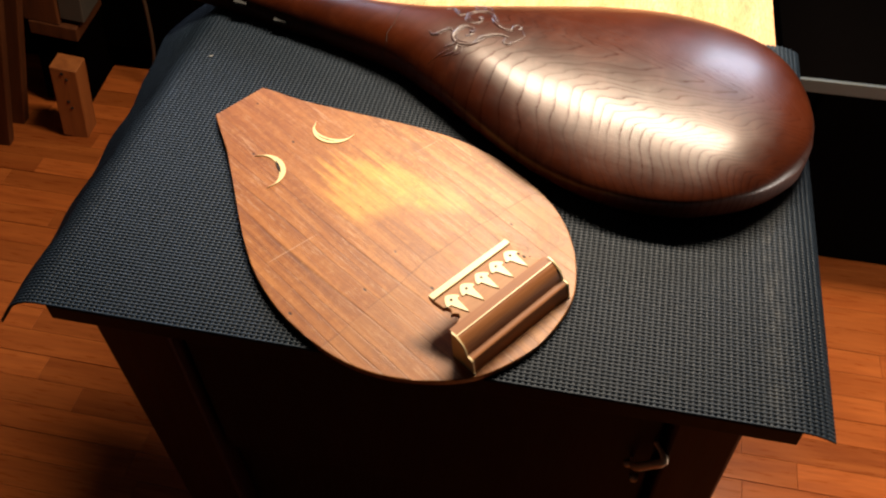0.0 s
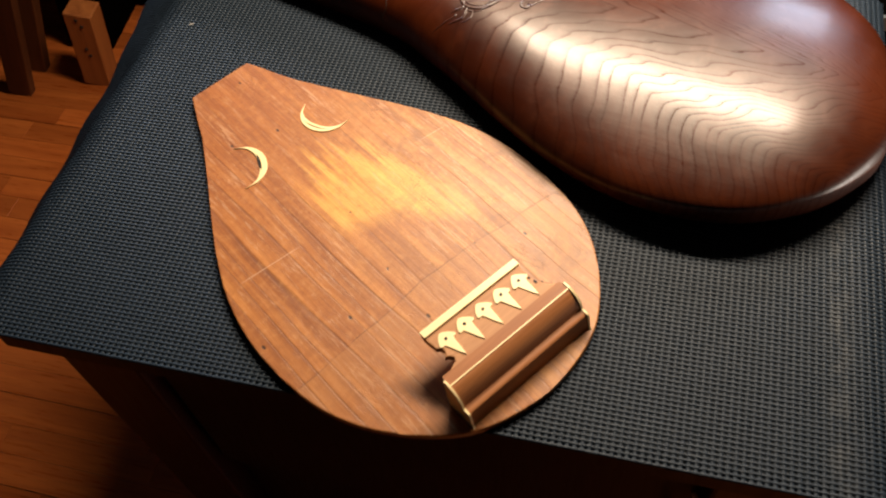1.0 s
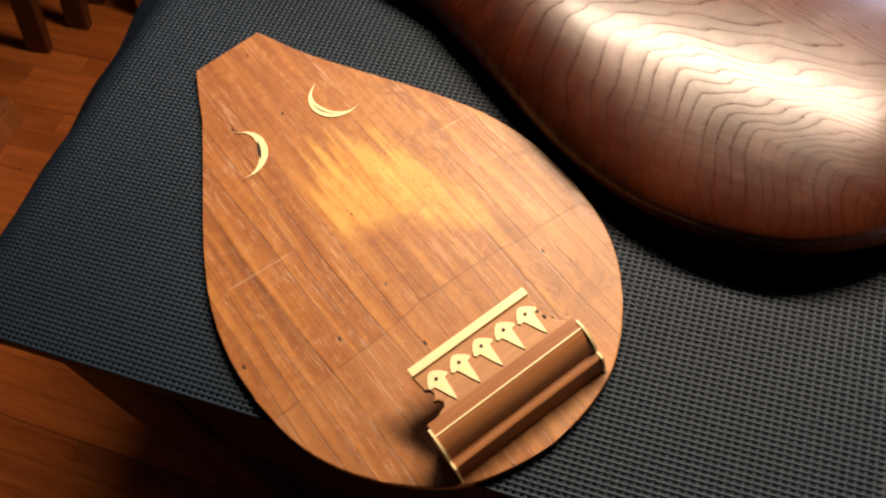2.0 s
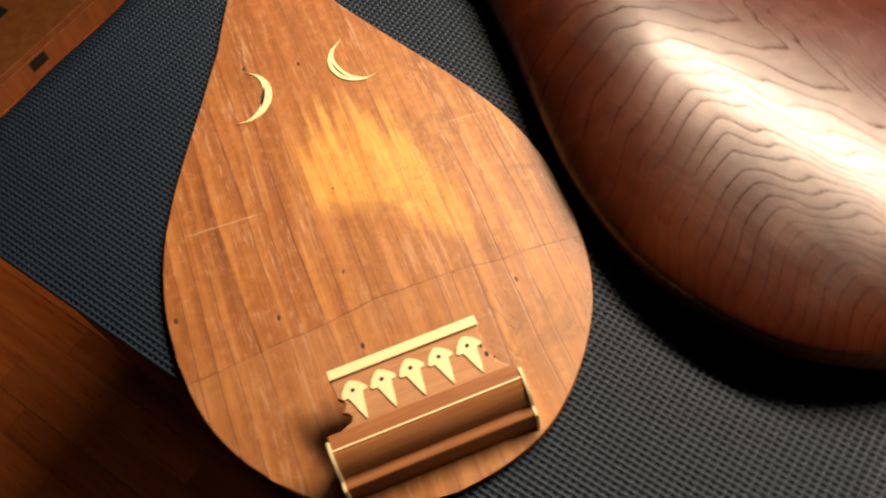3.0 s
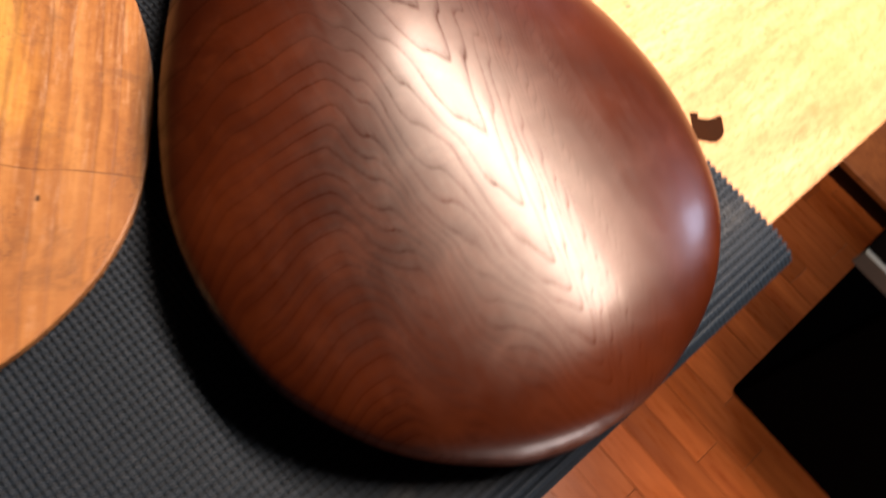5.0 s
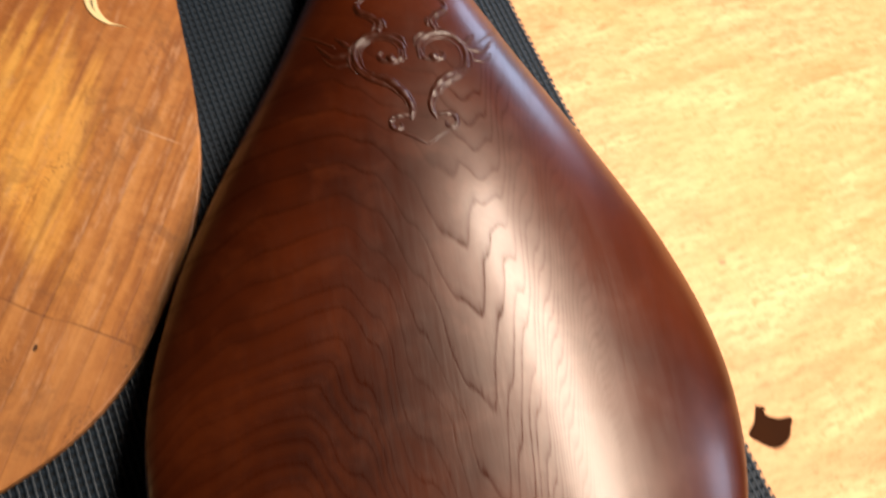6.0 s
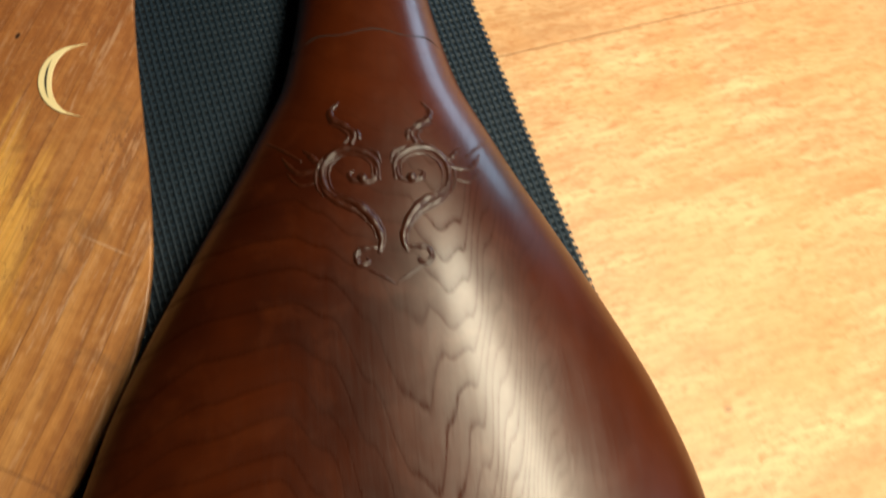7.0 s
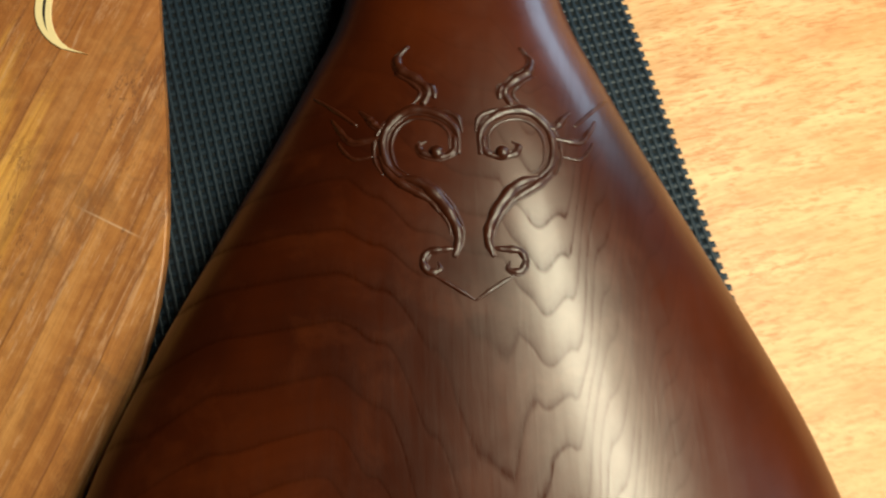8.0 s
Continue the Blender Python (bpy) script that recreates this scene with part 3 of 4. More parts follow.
part("pull", tube(smooth_path([(0.234, -0.031, ZB - 0.142), (0.237, -0.044, ZB - 0.136), (0.250, -0.047, ZB - 0.121), (0.263, -0.047, ZB - 0.107), (0.252, -0.031, ZB - 0.100)], 16), [0.0026] * 3 + [0.0046] * 10 + [0.0026] * 3, 10), M_BRASS, drawer, "dull brass drawer pull", smooth=True)
for x, z, r in ((0.2315, -0.156, 0.0042), (0.2425, -0.186, 0.0048)):
    stud = bmesh.new()
    bmesh.ops.create_uvsphere(stud, u_segments=12, v_segments=8, radius=r, matrix=Matrix.Translation((x, -0.0315, ZB + z)))
    part("stud", stud, M_BRASS, drawer, smooth=True)
part("catch", boxed((0.246, -0.0375, ZB - 0.049), (0.2545, -0.0305, ZB - 0.030), 0.002), M_STEEL, drawer, "small steel catch")
# added panel: the dark under the bench is put into its near-black colour
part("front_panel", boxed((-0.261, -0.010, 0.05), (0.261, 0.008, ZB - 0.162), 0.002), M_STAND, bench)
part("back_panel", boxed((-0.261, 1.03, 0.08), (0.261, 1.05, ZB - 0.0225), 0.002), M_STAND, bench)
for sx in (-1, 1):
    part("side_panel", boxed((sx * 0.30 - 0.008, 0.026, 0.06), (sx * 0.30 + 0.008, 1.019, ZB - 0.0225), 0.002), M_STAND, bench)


# ---- the mat ----
MX0, MX1, MY0, MY1, MT = -0.388, 0.397, -0.057, 0.528, 0.0022
HANG = 0.085


def mat_place(u, v, h):
    """Mat sheet: u metres from the right edge leftwards, v from the near edge; h above its top face. It bends down over the bench's left end."""
    flat = MX1 - MX0
    y = MY0 + v
    wave = 0.0012 * math.sin(u * 9 + 1.3) * math.sin(v * 7) ** 2
    drop = 0.009 * (max(0.0, 0.034 - u) / 0.034) ** 2
    if u <= flat:
        return MX1 - u, y, MT - drop + h + max(0.0, wave * 0.3)
    s, r, top = (u - flat) * (1 + 0.5 * v), 0.055, 0.95 - 0.75 * v
    s *= 1 - 0.55 * max(0.0, (y - 0.455) / 0.073) ** 2
    a = min(s / r, top)
    swell = min(1.0, (u - flat) / 0.05)
    swell *= swell * (0.009 * math.exp(-(((y - 0.435) / 0.045) ** 2)) + 0.0035 * math.sin(y * 52 - 4.6) * (0.4 + y))
    x, z = MX0 - swell - r * math.sin(a), MT - r * (1 - math.cos(a))
    rest = s - r * a
    x, z = x - rest * math.cos(a), z - rest * math.sin(a)
    return x - h * math.sin(a), y, z + h * math.cos(a)


mat = thing("non_slip_mat", pose(0, 0, 0), "dark slate-grey woven vinyl mat draped over the bench", "mat")
U, V = MX1 - MX0 + HANG, MY1 - MY0
bm = bmesh.new()
nu, nv = 90, 40
for k, h in enumerate((0.0, -MT + 0.0004)):
    grid = [[bm.verts.new(mat_place(U * i / nu, 0.0022 + (V - 0.0055) * j / nv, h)) for j in range(nv + 1)] for i in range(nu + 1)]
    for i in range(nu):
        for j in range(nv):
            bm.faces.new((grid[i][j], grid[i + 1][j], grid[i + 1][j + 1], grid[i][j + 1]))
    if k == 0:
        first = grid
for a, b in ((0, "i"), (nu, "i"), (0, "j"), (nv, "j")):
    for q in range(nv if b == "i" else nu):
        e = [(a, q), (a, q + 1)] if b == "i" else [(q, a), (q + 1, a)]
        bm.faces.new((first[e[0][0]][e[0][1]], first[e[1][0]][e[1][1]], grid[e[1][0]][e[1][1]], grid[e[0][0]][e[0][1]]))
part("backing", bm, M_WEAVE_BASE, mat, smooth=True)

# the weave: thick threads along the mat, tied by short links, with open holes between
PU, PV = 0.0058, 0.0043
verts, faces = [], []
rng = random.Random(4)
cells = int(U / PU)
for j in range(int(V / PV)):
    v = (j + 0.5) * PV
    start = len(verts)
    for i in range(2 * cells + 1):
        u = min(max(i * PU / 2, 0.0004), U - 0.0004)
        half = (0.00155 if i % 2 == 0 else 0.00105) + rng.uniform(-0.0001, 0.0001)
        top = (0.0012 if i % 2 == 0 else 0.00105) + rng.uniform(-0.0001, 0.0001)
        for sv, h in ((-1.0, 0.0002), (-0.70, top), (0.70, top), (1.0, 0.0002)):
            verts.append(mat_place(u, v + sv * half, h))
    for i in range(2 * cells):
        k = start + 4 * i
        faces += [(k + a, k + 4 + a, k + 5 + a, k + 1 + a) for a in range(3)]
    for i in range(1, cells):
        k = len(verts)
        for su, sv, h in ((-0.0018, 0.5, 0.0002), (-0.0013, 0.5, 0.00085), (0.0013, 0.5, 0.00085), (0.0018, 0.5, 0.0002)):
            verts += [mat_place(i * PU + su, v + 0.001, h), mat_place(i * PU + su, min(v + PV - 0.001, V + 0.0004 + 0.0008 * (i % 3)), h)]
        faces += [(k + a, k + 2 + a, k + 3 + a, k + 1 + a) for a in (0, 2, 4)]
me = bpy.data.meshes.new("weave")
me.from_pydata(verts, [], faces)
me.polygons.foreach_set("use_smooth", [True] * len(faces))
me.materials.append(M_WEAVE)
weave = new("weave", me)
weave.parent = mat
tagged(weave, "fine raised vinyl weave", kind="stuff")
MAT_TOP = MT + 0.0014

# ---- the soundboard ----
BOARD_T = 0.0065
BOARD = pose(0.0365, 0.0471, 0, 0, 0, 54.73)
board_half = [(-0.1045, 0.0), (-0.1015, 0.0285), (-0.092, 0.0615), (-0.078, 0.085), (-0.056, 0.1085), (-0.025, 0.1320), (0.013, 0.1485), (0.060, 0.1560), (0.110, 0.1560), (0.167, 0.1440), (0.227, 0.1180), (0.282, 0.0900), (0.345, 0.0595), (0.406, 0.0365)]


def board_outline(inset=0.0, n=44):
    half = []
    for i in range(1, n + 1):
        y = -0.1045 + 0.5105 * (1 - math.cos(math.pi / 2 * i / n)) ** 1.15 if i < n else 0.406
        half.append((spline(board_half, y) - inset, y))
    # the treble side swells a little more than the bass side
    right = [(0.0, -0.1045 + inset), *((x + 0.0020 * math.exp(-(((y - 0.20) / 0.11) ** 2)), y) for x, y in half)]
    return right + [(-x, y - 0.003 if i == 0 else y) for i, (x, y) in enumerate(reversed(half))]


soundboard = thing("lute_soundboard", BOARD @ pose(0, 0, MAT_TOP), "worn red-brown pear-shaped soundboard with a pale yellow patch", "soundboard")
part("board", prism(board_outline(), 0.0, BOARD_T, 0.0012), M_BOARD, soundboard)


def crescent_outline(depth_out, depth_in, chord=0.053, n=18):
    """A moon lying along y, bulging to -x: outer and inner arcs between the same two tips."""
    out = []
    for i in range(n + 1):
        t = -1 + 2 * i / n
        out.append((-depth_out * math.sqrt(max(0.0, 1 - abs(t) ** 2.1)), t * chord / 2))
    for i in range(1, n):
        t = 1 - 2 * i / n
        out.append((-depth_in * math.sqrt(max(0.0, 1 - abs(t) ** 2.2)), t * chord / 2 * 0.98))
    return out


def arc_band(d0, d1, span, chord=0.055, n=14):
    """A thin curved band inside a moon, tapering to both ends."""
    def at(t, d):
        return -d * math.sqrt(max(0.0, 1 - abs(t) ** 2.1)), t * chord / 2

    ts = [-span + 2 * span * i / n for i in range(n + 1)]
    outer = [at(t, d1) for t in ts]
    inner = [at(t, d1 - (d1 - d0) * (1 - abs(t / span) ** 2)) for t in reversed(ts[1:-1])]
    return outer + inner


for side in (1, -1):
    cx, cy, turn = (0.0556, -0.0548)[side < 0], (0.2800, 0.2794)[side < 0], 21.2 if side > 0 else 158.8
    m = pose(cx, cy, BOARD_T, 0, 0, turn)
    moon = part("crescent_inlay", prism(crescent_outline(0.0285, 0.0205, (0.055, 0.0575)[side < 0]), -0.0005, 0.0011, 0.0003), M_IVORY, soundboard, "pale ivory crescent moon inlay", m=m)
    slit = prism(arc_band(0.0232, 0.0246, 0.55) if side > 0 else arc_band(0.0196, 0.0226, 0.42), -0.0004, 0.00125)
    part("slit", slit, M_HOLE, moon)

# the bridge: an overhanging plate on a moulded block, with ivory trim
BR_TOP = 0.0345
bridge = part("string_bridge", bmesh.new(), M_BRIDGE, soundboard, "red-brown moulded wooden bridge with ivory trim", m=pose(0, 0, BOARD_T))


def swept(profile, x0, x1, bevel=0.0):
    """A profile (y, z) drawn out along x."""
    bm = bmesh.new()
    a = [bm.verts.new((x0, y, z)) for y, z in profile]
    f = bm.faces.new(a)
    r = bmesh.ops.extrude_face_region(bm, geom=[f])
    for v in r["geom"]:
        if isinstance(v, bmesh.types.BMVert):
            v.co.x = x1
    return bm


moulding = [(-0.0605, BR_TOP), (-0.0640, 0.0332), (-0.0680, 0.0305), (-0.0712, 0.0270), (-0.0735, 0.0232), (-0.0746, 0.0205), (-0.0750, 0.0190), (-0.0768, 0.0186), (-0.0796, 0.0184), (-0.0818, 0.0174), (-0.0828, 0.0140), (-0.0840, 0.0070), (-0.0850, 0.0)]
face = [(p.x, p.y) for p in smooth_path([(y, z, 0) for y, z in moulding], 48)]
block = [(-0.0585, 0.0), (-0.0560, 0.018), (-0.050, 0.0275), (-0.050, BR_TOP), *face]
part("moulded_block", swept(block, -0.0655, 0.0635), M_BRIDGE, bridge)
cap = [(-0.0570, 0.0), (-0.0540, BR_TOP + 0.0010), (-0.0606, BR_TOP + 0.0010), *[(y - 0.0011, z + 0.0007) for y, z in face[2:-1]], (-0.0877, 0.0)]
for x in (-0.0676, 0.0637):
    part("end_cap", swept(cap, x, x + 0.0019), M_IVORY, bridge, "yellowed ivory end plate")
part("ridge_line", boxed((-0.0655, -0.0609, BR_TOP - 0.0004), (0.0635, -0.0598, BR_TOP + 0.0003)), M_IVORY, bridge)


def plate_outline():
    right = [(0.0515, -0.0075), (0.0535, -0.014), (0.0505, -0.0200), (0.0520, -0.0245), (0.0500, -0.0290), (0.0510, -0.0360), (0.0555, -0.0440), (0.0615, -0.0500), (0.0630, -0.0540)]
    left = [(-0.0515, -0.0075), (-0.0530, -0.014), (-0.0515, -0.0280), (-0.0490, -0.0298), (-0.0476, -0.0334), (-0.0490, -0.0366), (-0.0512, -0.0384), (-0.0480, -0.0400), (-0.0460, -0.0432), (-0.0476, -0.0464), (-0.0510, -0.0478), (-0.0580, -0.0508), (-0.0630, -0.0545)]
    return right + left[::-1]


part("plate", prism([(x - 0.001, y) for x, y in plate_outline()], BR_TOP - 0.0060, BR_TOP - 0.0006, 0.0010), M_PLATE, bridge)
part("ivory_bar", boxed((-0.0538, -0.0150, BR_TOP - 0.0010), (0.0512, -0.0078, BR_TOP + 0.0014), 0.0006), M_IVORY, bridge, "pale ivory bar")


def inlay_outline():
    right = [(0.0030, 0.0070), (0.0066, 0.0036), (0.0092, -0.0006), (0.0080, -0.0024), (0.0052, -0.0026), (0.0040, -0.0062), (0.0022, -0.0140)]
    return [(0.0, 0.0084), *right, (0.0, -0.0210), *[(-x, y) for x, y in reversed(right)]]


for i in range(5):
    x = -0.0408 + 0.02005 * i
    flower = part("string_inlay", prism(inlay_outline(), -0.0004, 0.0010, 0.0002), M_IVORY, bridge, "ivory bud-shaped string guard", m=pose(x, -0.0275, BR_TOP - 0.0006, 0, 0, 8))
    hole = bmesh.new()
    bmesh.ops.create_cone(hole, cap_ends=True, segments=12, radius1=0.0014, radius2=0.0014, depth=0.0014, matrix=Matrix.Translation((0.0, 0.001, 0.0006)))
    part("string_hole", hole, M_HOLE, flower)
for x, y, r in ((0.0490, -0.0365, 0.0013), (0.0478, -0.0300, 0.0009), (0.0532, -0.0405, 0.0006)):
    chip = bmesh.new()
    bmesh.ops.create_uvsphere(chip, u_segments=10, v_segments=6, radius=1, matrix=Matrix.LocRotScale((x, y, BR_TOP - 0.0006), None, (r, r * 1.7, 0.0004)))
    part("chip", chip, M_HOLE, bridge)

# ---- the shell ----
SHELL = pose(0.00816, 0.40027, 0, 0, 0, 76.04)
SHELL_END, NECK_END = -0.394, 0.52
shell_half = [(-0.394, 0.0), (-0.390, 0.032), (-0.380, 0.060), (-0.363, 0.092), (-0.340, 0.120), (-0.300, 0.150), (-0.250, 0.168), (-0.200, 0.1745), (-0.150, 0.170), (-0.100, 0.156), (-0.050, 0.134), (0.0, 0.109), (0.040, 0.089), (0.075, 0.073), (0.110, 0.058), (0.170, 0.046), (0.260, 0.036), (0.360, 0.028), (0.520, 0.022)]
shell_top = [(-0.394, 0.026), (-0.388, 0.037), (-0.375, 0.046), (-0.350, 0.0545), (-0.300, 0.0615), (-0.220, 0.067), (-0.120, 0.069), (-0.020, 0.067), (0.060, 0.064), (0.120, 0.058), (0.200, 0.050), (0.320, 0.043), (0.520, 0.040)]


def cross(y):
    """Half width, crown height, height of the widest line and squareness of the section at y."""
    hw, top = spline(shell_half, y), spline(shell_top, y)
    neck = min(1.0, max(0.0, (y - 0.02) / 0.16))
    tail = min(1.0, max(0.0, (-0.12 - y) / 0.18))
    rim = min(0.026 + 0.011 * tail - 0.009 * neck, top * 0.64)
    return hw, top, rim, 2.1 - 0.1 * neck, 1.68 + 0.3 * neck


def shell_height(x, y):
    hw, top, rim, p, q = cross(y)
    return rim + (top - rim) * (1 - min(1.0, abs(x) / max(hw, 1e-4)) ** p) ** (1 / q)


shell = thing("lute_shell", SHELL @ pose(0, 0, MAT_TOP), "dark red-brown lacquered lute back lying face down", "lute")
bm = bmesh.new()
rings = []
rows = 110
for i in range(rows + 1):
    t = i / rows
    y = SHELL_END + 0.0003 + (NECK_END - SHELL_END) * (t**1.7 if t < 1 else 1)
    hw, top, rim, p, q = cross(y)
    ring = []
    for j in range(41):
        a = math.pi * j / 40
        c = math.cos(a)
        x = hw * math.copysign(abs(c) ** 0.91, c)
        z = shell_height(x, y)
        ring.append((x, z))
    tuck = min(0.020, 0.14 * hw)
    turn_in = [(hw - tuck * (1 - math.cos(a)), rim * (1 - math.sin(a))) for a in (math.pi / 16 * k for k in range(1, 9))]
    under = [(-x, z) for x, z in turn_in] + [(x, z) for x, z in reversed(turn_in)]
    lean = 0.007 * min(1.0, max(0.0, (-0.13 - y) / 0.16))
    rings.append([bm.verts.new((x - lean * (0.5 - 0.5 * x / hw), y, z)) for x, z in ring + under])
for a, b in zip(rings, rings[1:]):
    n = len(a)
    for j in range(n):
        bm.faces.new((a[j], a[(j + 1) % n], b[(j + 1) % n], b[j]))
bm.faces.new(rings[0])
bm.faces.new(rings[-1])
part("back", bm, M_SHELL, shell, smooth=True)


def carved(ctrl, width, mirror, aside=0.0):
    """A raised carved strand on the back, thick in the middle and running out at both ends."""
    pts = smooth_path([(x * mirror, y, 0) for x, y in ctrl], 6 * len(ctrl))
    path, radii = [], []
    run = [(pts[min(i + 1, len(pts) - 1)] - pts[max(i - 1, 0)]).normalized() for i in range(len(pts))]
    pts = [p + aside * math.sin(math.pi * (0.08 + 0.84 * i / (len(pts) - 1))) * Vector((-d.y, d.x, 0)) for i, (p, d) in enumerate(zip(pts, run))]
    for i, p in enumerate(pts):
        t = i / (len(pts) - 1)
        r = width * (0.16 + 0.84 * math.sin(math.pi * min(1, t * 0.9 + 0.08)) ** 0.7)
        r *= 1 + 0.22 * math.sin(i * 0.62 + ctrl[0][0] * 900) * math.sin(i * 0.35 + 0.6)
        path.append((p.x, p.y, shell_height(p.x, p.y) - r * 0.42))
        radii.append(r)
    return tube(path, radii, 8)


ornament = part("carved_ornament", bmesh.new(), M_SHELL, shell, "carved scrolling flame ornament in relief")
strands = (
    ([(-0.0047, 0.0239), (-0.0052, 0.0350), (-0.0126, 0.0429), (-0.0243, 0.0457), (-0.0330, 0.0405), (-0.0369, 0.0318), (-0.0353, 0.0208), (-0.0290, 0.0136)], 0.0021),
    ([(-0.0063, 0.0326), (-0.0068, 0.0258), (-0.0126, 0.0231), (-0.0196, 0.0247), (-0.0215, 0.0283), (-0.0184, 0.0306)], 0.0017),
    ([(-0.0149, 0.0464), (-0.0052, 0.0421), (-0.0027, 0.0342)], 0.0013),
    ([(-0.0303, 0.0141), (-0.0212, 0.0113), (-0.0133, 0.0034), (-0.0078, -0.0061), (-0.0061, -0.0140), (-0.0083, -0.0219)], 0.0027),
    ([(-0.0385, 0.0247), (-0.0345, 0.0160), (-0.0267, 0.0094), (-0.0181, 0.0037), (-0.0126, -0.0037)], 0.0018),
    ([(-0.0196, 0.0476), (-0.0168, 0.0547), (-0.0220, 0.0610), (-0.0283, 0.0658), (-0.0298, 0.0721), (-0.0251, 0.0784)], 0.0023),
    ([(-0.0141, 0.0505), (-0.0152, 0.0563), (-0.0193, 0.0590)], 0.0015),
    ([(-0.0330, 0.0397), (-0.0377, 0.0378), (-0.0408, 0.0405), (-0.0432, 0.0437), (-0.0471, 0.0476)], 0.0016),
    ([(-0.0353, 0.0334), (-0.0432, 0.0326), (-0.0502, 0.0326), (-0.0549, 0.0381), (-0.0592, 0.0452)], 0.0015),
    ([(-0.0408, 0.0247), (-0.0487, 0.0239), (-0.0534, 0.0279), (-0.0565, 0.0334)], 0.0011),
    ([(-0.0083, -0.0179), (-0.0126, -0.0184), (-0.0188, -0.0191), (-0.0212, -0.0235), (-0.0188, -0.0279), (-0.0141, -0.0270), (-0.0149, -0.0235)], 0.0016),
    ([(-0.0173, -0.0290), (-0.0094, -0.0338), (0.0000, -0.0401)], 0.0011),
    ([(-0.0085, 0.0262), (-0.0090, 0.0345), (-0.0150, 0.0400), (-0.0235, 0.0412), (-0.0305, 0.0370), (-0.0332, 0.0290), (-0.0315, 0.0200), (-0.0262, 0.0150)], 0.0009),
    ([(-0.0250, 0.0085), (-0.0165, 0.0020), (-0.0105, -0.0065), (-0.0090, -0.0130)], 0.0009),
    ([(-0.0240, 0.0480), (-0.0205, 0.0540), (-0.0255, 0.0600), (-0.0320, 0.0640)], 0.0010),
    ([(-0.0480, 0.0400), (-0.0580, 0.0500), (-0.0680, 0.0600)], 0.0011),
    ([(-0.0360, 0.0410), (-0.0400, 0.0330), (-0.0405, 0.0230), (-0.0370, 0.0150)], 0.0011),
)
for ctrl, width in strands:
    for mirror in (1, -1):
        if width >= 0.0015:
            for aside, share in ((0.0, 1.18), (1.05, 0.42)):
                part("scroll", carved(ctrl, width * share, mirror, aside * width), M_CARVED, ornament, smooth=True)
        else:
            part("scroll", carved(ctrl, width * 1.05, mirror), M_CARVED, ornament, smooth=True)
for mirror in (1, -1):
    bud = bmesh.new()
    x, y = 0.0141 * mirror, 0.0250
    bmesh.ops.create_uvsphere(bud, u_segments=14, v_segments=8, radius=0.0034, matrix=Matrix.Translation((x, y, shell_height(x, y) - 0.0006)))
    part("bud", bud, M_CARVED, ornament, smooth=True)

# the joint where the neck is let into the body
NECK_JOINT = 0.132
ring = []
for i in range(41):
    a = math.pi * i / 40
    hw = cross(NECK_JOINT)[0]
    x = hw * math.copysign(abs(math.cos(a)) ** 0.91, math.cos(a))
    ring.append((x, NECK_JOINT + 0.0015 * math.sin(9 * a), shell_height(x, NECK_JOINT) - 0.0001))
part("neck_joint", tube(ring, 0.00045, 6), M_HOLE, shell, "thin dark joint line round the neck", smooth=True)

# two pale bone pieces let into the side of the neck
for x, y in ((-0.033, 0.302), (-0.0265, 0.371)):
    z = shell_height(x, y)
    part("bone_slip", boxed((-0.0040, -0.0105, -0.003), (0.0040, 0.0105, 0.0020), 0.0018, 3), M_BONE, shell, "greyed bone slip in the neck", m=pose(x, y, z, 0, -22, 6))

# ---- a scrap on the mat ----
scrap = thing("paper_scrap", pose(-0.369, 0.369, MAT_TOP, 0, 0, 35), "tiny white paper scrap lying on the mat", "scrap")
part("flake", prism([(-0.0030, -0.0008), (-0.001, -0.0016), (0.0024, -0.0009), (0.0032, 0.0004), (0.0008, 0.0012), (-0.0020, 0.0010)], 0.0, 0.0008, 0.0002), M_PAPER, scrap)

# ---- things beside the bench ----
def standing(name, size, m, material, label, category, extra=None):
    ob = thing(name, m, label, category)
    part("body", boxed((-size[0] / 2, -size[1] / 2, 0), (size[0] / 2, size[1] / 2, size[2]), 0.003), material, ob)
    if extra:
        extra(ob)
    return ob


def bolt_holes(ob):
    for z, dx in ((0.215, -0.004), (0.198, 0.006), (0.125, 0.0), (0.105, 0.006)):
        bm = bmesh.new()
        bmesh.ops.create_cone(bm, cap_ends=True, segments=12, radius1=0.0038, radius2=0.0038, depth=0.003, matrix=Matrix.LocRotScale((dx, -0.0305, z), Euler((radians(90), 0, 0)), None))
        part("bolt_hole", bm, M_HOLE, ob)


LEAN = 11.0
standing("timber_block", (0.068, 0.06, 0.230), pose(-1.212, 1.030, FLOOR_Z, 0, LEAN, 6), M_POST, "short squared timber with drilled bolt holes on the floor", "timber", bolt_holes)
for x, y, w, d, h in ((-1.405, 1.035, 0.055, 0.030, 1.5), (-1.400, 0.945, 0.060, 0.026, 1.6), (-1.460, 0.850, 0.060, 0.026, 1.5)):
    tagged(standing("plank_offcut", (w, d, h), pose(x, y, FLOOR_Z, 0, LEAN + 9, 4), M_POST_DARK, "brown timber plank leaning upright on the floor", "plank"), group="planks leaning by the wall")
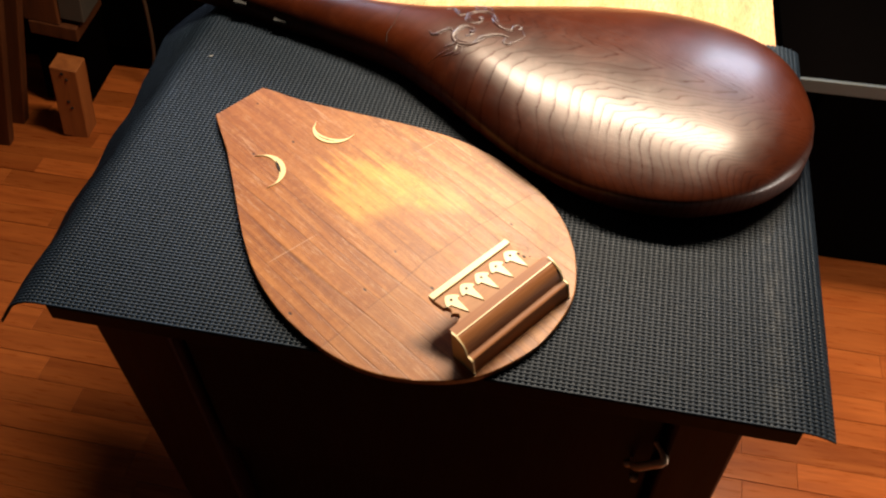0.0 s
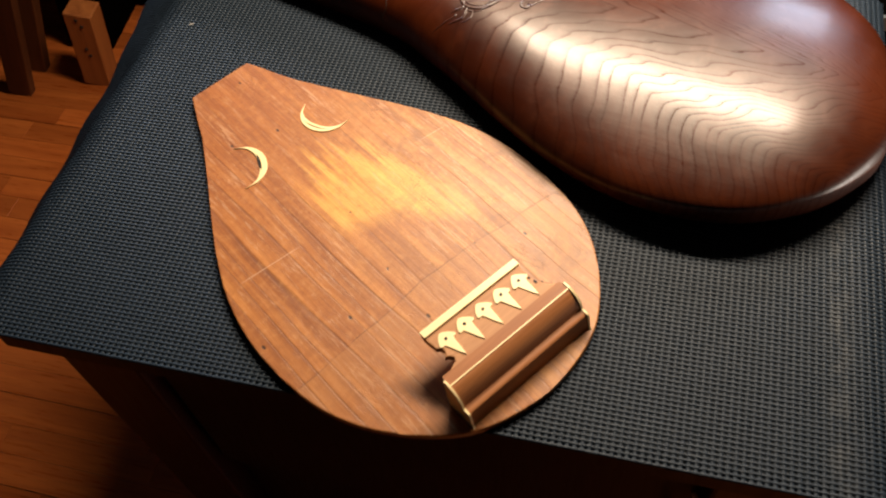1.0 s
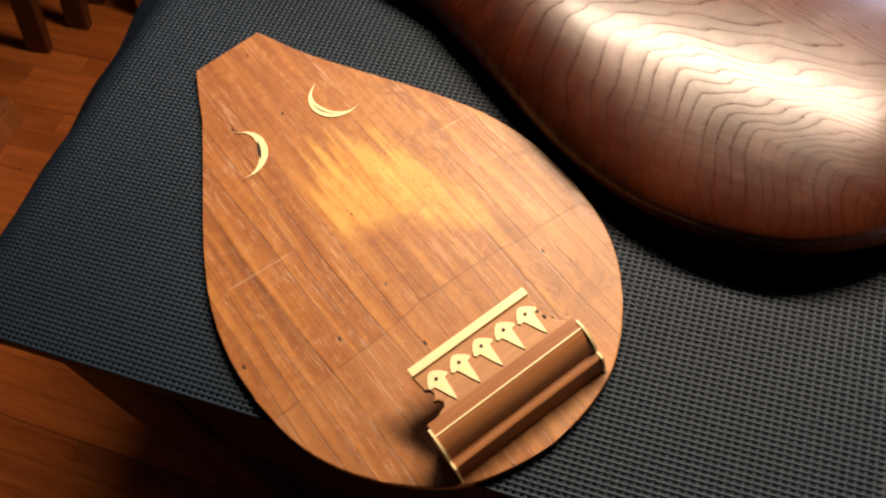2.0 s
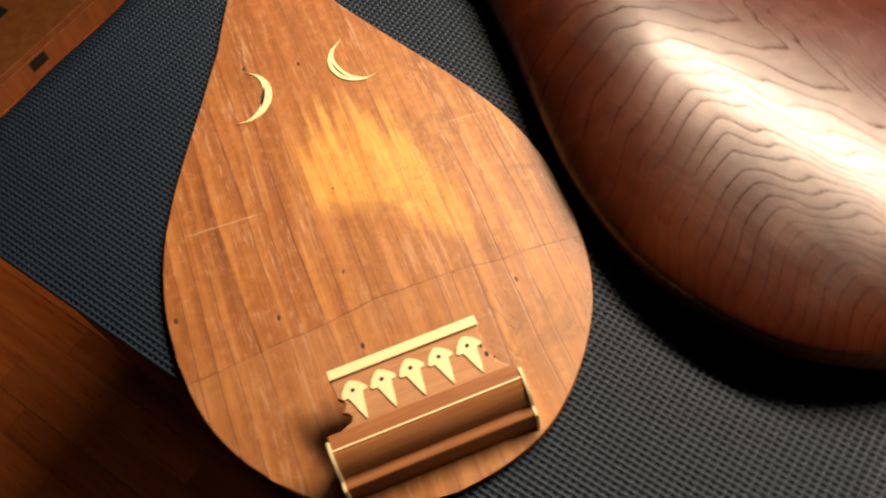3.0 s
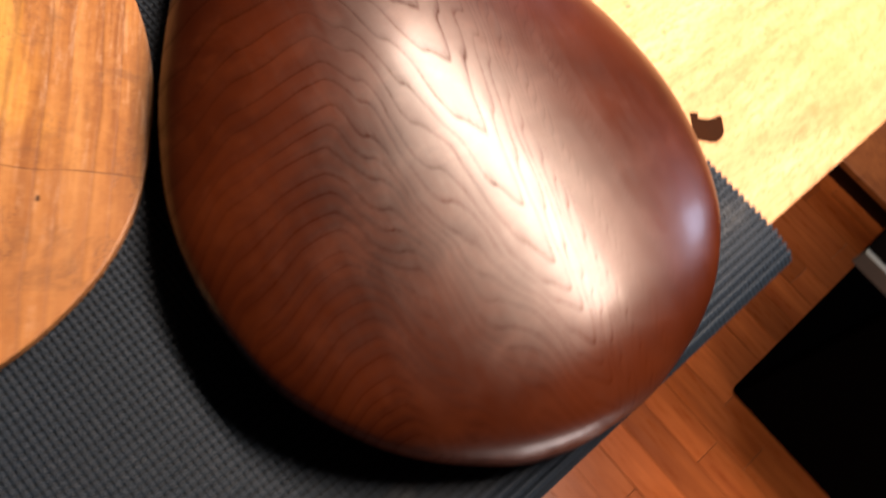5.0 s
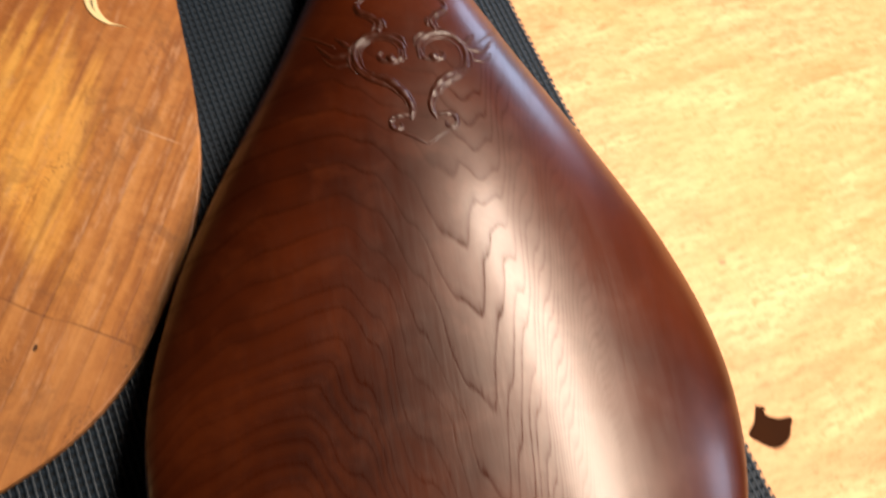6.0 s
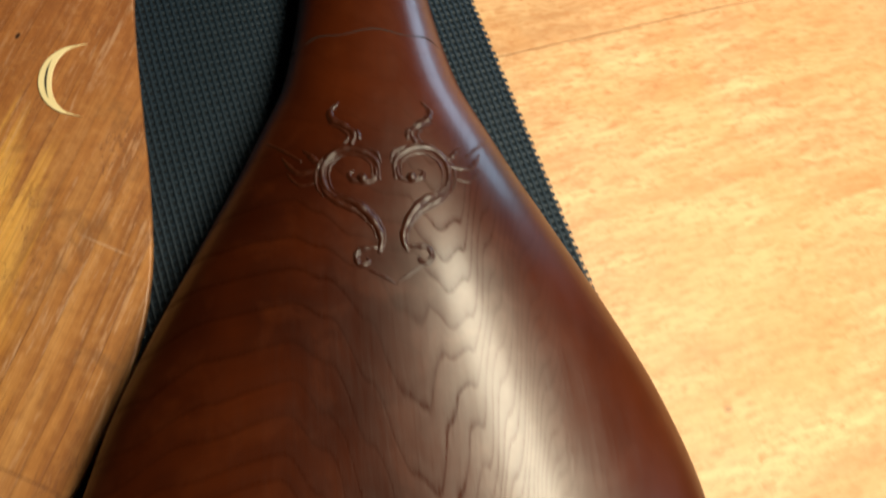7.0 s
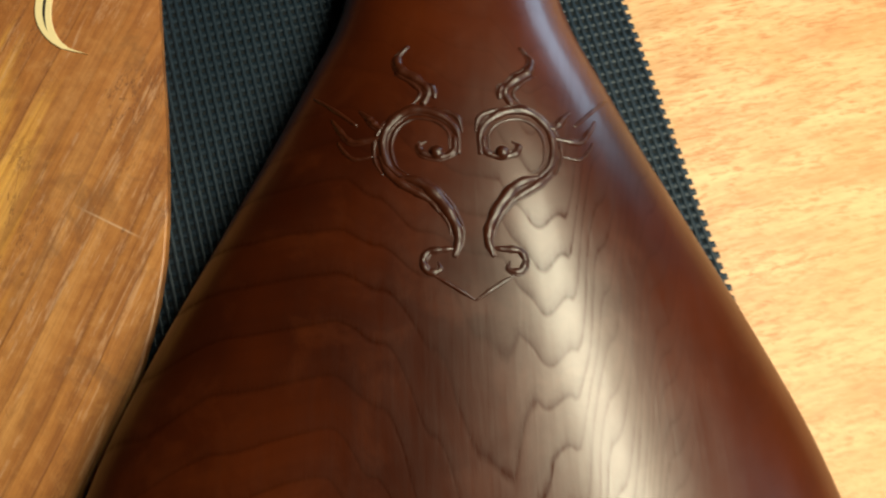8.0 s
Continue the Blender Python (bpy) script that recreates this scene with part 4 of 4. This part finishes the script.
# a hanging crate behind the timber: brown side, grey side and a lower ledge
crate = thing("wooden_crate", pose(-1.255, 1.16, FLOOR_Z + 0.0, 0, LEAN, 6), "brown and grey wooden crate on a dark plinth", "crate")
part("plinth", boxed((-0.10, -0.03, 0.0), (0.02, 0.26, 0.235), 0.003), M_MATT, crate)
part("ledge", boxed((-0.095, -0.052, 0.2355), (0.026, 0.28, 0.275), 0.003), M_POST_DARK, crate)
part("side_board", boxed((-0.105, -0.050, 0.2755), (-0.016, 0.28, 0.90), 0.003), M_POST_DARK, crate)
part("grey_board", boxed((-0.0155, -0.040, 0.290), (0.045, 0.28, 0.90), 0.003), M_GREY, crate, "dull grey painted board")

platform = thing("low_pallet", pose(-1.66, 0.29, FLOOR_Z), "low brown wooden pallet with a slotted edge on the floor", "pallet")
part("deck", boxed((-0.29, -0.36, 0.055), (0.29, 0.36, 0.072), 0.002), M_POST, platform)
part("edge_board", boxed((0.262, -0.36, 0.0), (0.29, 0.36, 0.0545), 0.002), M_POST, platform)
part("edge_board", boxed((-0.29, -0.36, 0.0), (-0.262, 0.36, 0.0545), 0.002), M_POST, platform)
part("slot", boxed((0.2885, 0.088, 0.022), (0.2915, 0.134, 0.048)), M_HOLE, platform)
for y0, y1, x in ((0.02, 0.17, 0.10), (0.20, 0.34, 0.02)):
    part("recess", boxed((x - 0.05, y0, 0.070), (x + 0.05, y1, 0.0735)), M_HOLE, platform)

cable = thing("hanging_cable", pose(0, 0, 0), "thin dull brown cable hanging to the floor", "cable")
pts = smooth_path([(-1.02, 1.26, 0.30), (-1.035, 1.25, -0.10), (-1.03, 1.24, -0.45), (-1.05, 1.23, -0.70), (-1.10, 1.21, FLOOR_Z + 0.006)], 30)
part("strand", tube(pts, 0.005, 8), M_CABLE, cable, smooth=True)

# a low plinth behind the bench, and the black chest beside it
plinth = thing("low_plinth", pose(0.30, 1.60, FLOOR_Z), "low brown wooden plinth on the floor", "plinth")
part("body", boxed((-0.25, -0.14, 0.0), (0.25, 0.2, 0.05), 0.003), M_STAND, plinth)
part("top_board", boxed((-0.26, -0.155, 0.0505), (0.26, 0.2, 0.068), 0.003), M_POST, plinth)
chest = thing("black_chest", pose(0.90, 1.435, FLOOR_Z), "black chest with a pale worn front edge beside the bench", "chest")
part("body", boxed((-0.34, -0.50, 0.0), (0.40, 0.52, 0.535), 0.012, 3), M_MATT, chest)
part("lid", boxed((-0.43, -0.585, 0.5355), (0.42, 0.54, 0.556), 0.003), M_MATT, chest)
part("edge_strip", boxed((-0.43, -0.593, 0.531), (0.42, -0.5855, 0.557), 0.001), M_PALE, chest, "pale worn edge strip")

# dark furniture as background, its shade put into the near-black colour
cabinet = thing("dark_cabinet", pose(-1.45, 1.52, FLOOR_Z), "near-black cabinet standing against the far side", "cabinet")
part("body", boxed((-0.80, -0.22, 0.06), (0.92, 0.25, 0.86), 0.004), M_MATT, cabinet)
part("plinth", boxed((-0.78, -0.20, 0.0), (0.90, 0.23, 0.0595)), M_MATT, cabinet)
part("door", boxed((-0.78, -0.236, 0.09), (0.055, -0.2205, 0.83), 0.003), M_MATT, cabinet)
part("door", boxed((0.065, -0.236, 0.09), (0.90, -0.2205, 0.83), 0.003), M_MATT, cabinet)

# ---- the floor strips: three narrow strips to a panel ----
STRIP_W = 0.0573
rng = random.Random(11)
strip_meshes = {}
rest_v, rest_f = [], []
kept = 0
for row in range(int((Y1 - Y0) / STRIP_W)):
    y = 0.51 - 48 * STRIP_W + row * STRIP_W
    if y < Y0 or y + STRIP_W > Y1:
        continue
    gap = 0.0012 if row % 3 == 0 else 0.0003
    x = X0 - rng.uniform(0, 0.5)
    while x < X1:
        length = rng.choice((0.24, 0.32, 0.40, 0.48))
        a, b = max(x, X0), min(x + length, X1)
        x += length
        if b - a < 0.03:
            continue
        lo, hi = (-(b - a) / 2 + 0.0004, -STRIP_W / 2 + gap, -0.0035), ((b - a) / 2 - 0.0004, STRIP_W / 2 - 0.0003, 0.0)
        mid = Vector(((a + b) / 2, y + STRIP_W / 2, FLOOR_Z))
        near = (-1.5 < mid.x < -0.45 and -0.1 < y < 1.15) or (0.35 < mid.x < 1.0 and 0.0 < y < 1.3)
        if near and kept < 300:
            kept += 1
            key = (round(b - a, 3), row % 3 == 0)
            if key not in strip_meshes:
                strip_meshes[key] = mesh_of("strip", boxed(lo, hi, 0.0003, 1), M_FLOOR, False)
            ob = new("strip", strip_meshes[key])
            ob.parent = floor
            ob.matrix_world = Matrix.Translation(mid)
        else:
            k = len(rest_v)
            rest_v += [(mid.x + (hi if sx else lo)[0], mid.y + (hi if sy else lo)[1], mid.z + (hi if sz else lo)[2]) for sx, sy, sz in ((0, 0, 1), (1, 0, 1), (1, 1, 1), (0, 1, 1), (0, 0, 0), (1, 0, 0), (1, 1, 0), (0, 1, 0))]
            rest_f += [(k, k + 1, k + 2, k + 3), (k, k + 4, k + 5, k + 1), (k + 1, k + 5, k + 6, k + 2), (k + 2, k + 6, k + 7, k + 3), (k + 3, k + 7, k + 4, k)]
me = bpy.data.meshes.new("strips")
me.from_pydata(rest_v, [], rest_f)
me.materials.append(M_FLOOR_REST)
strips = new("strips", me)
strips.parent = floor
tagged(strips, kind="stuff")
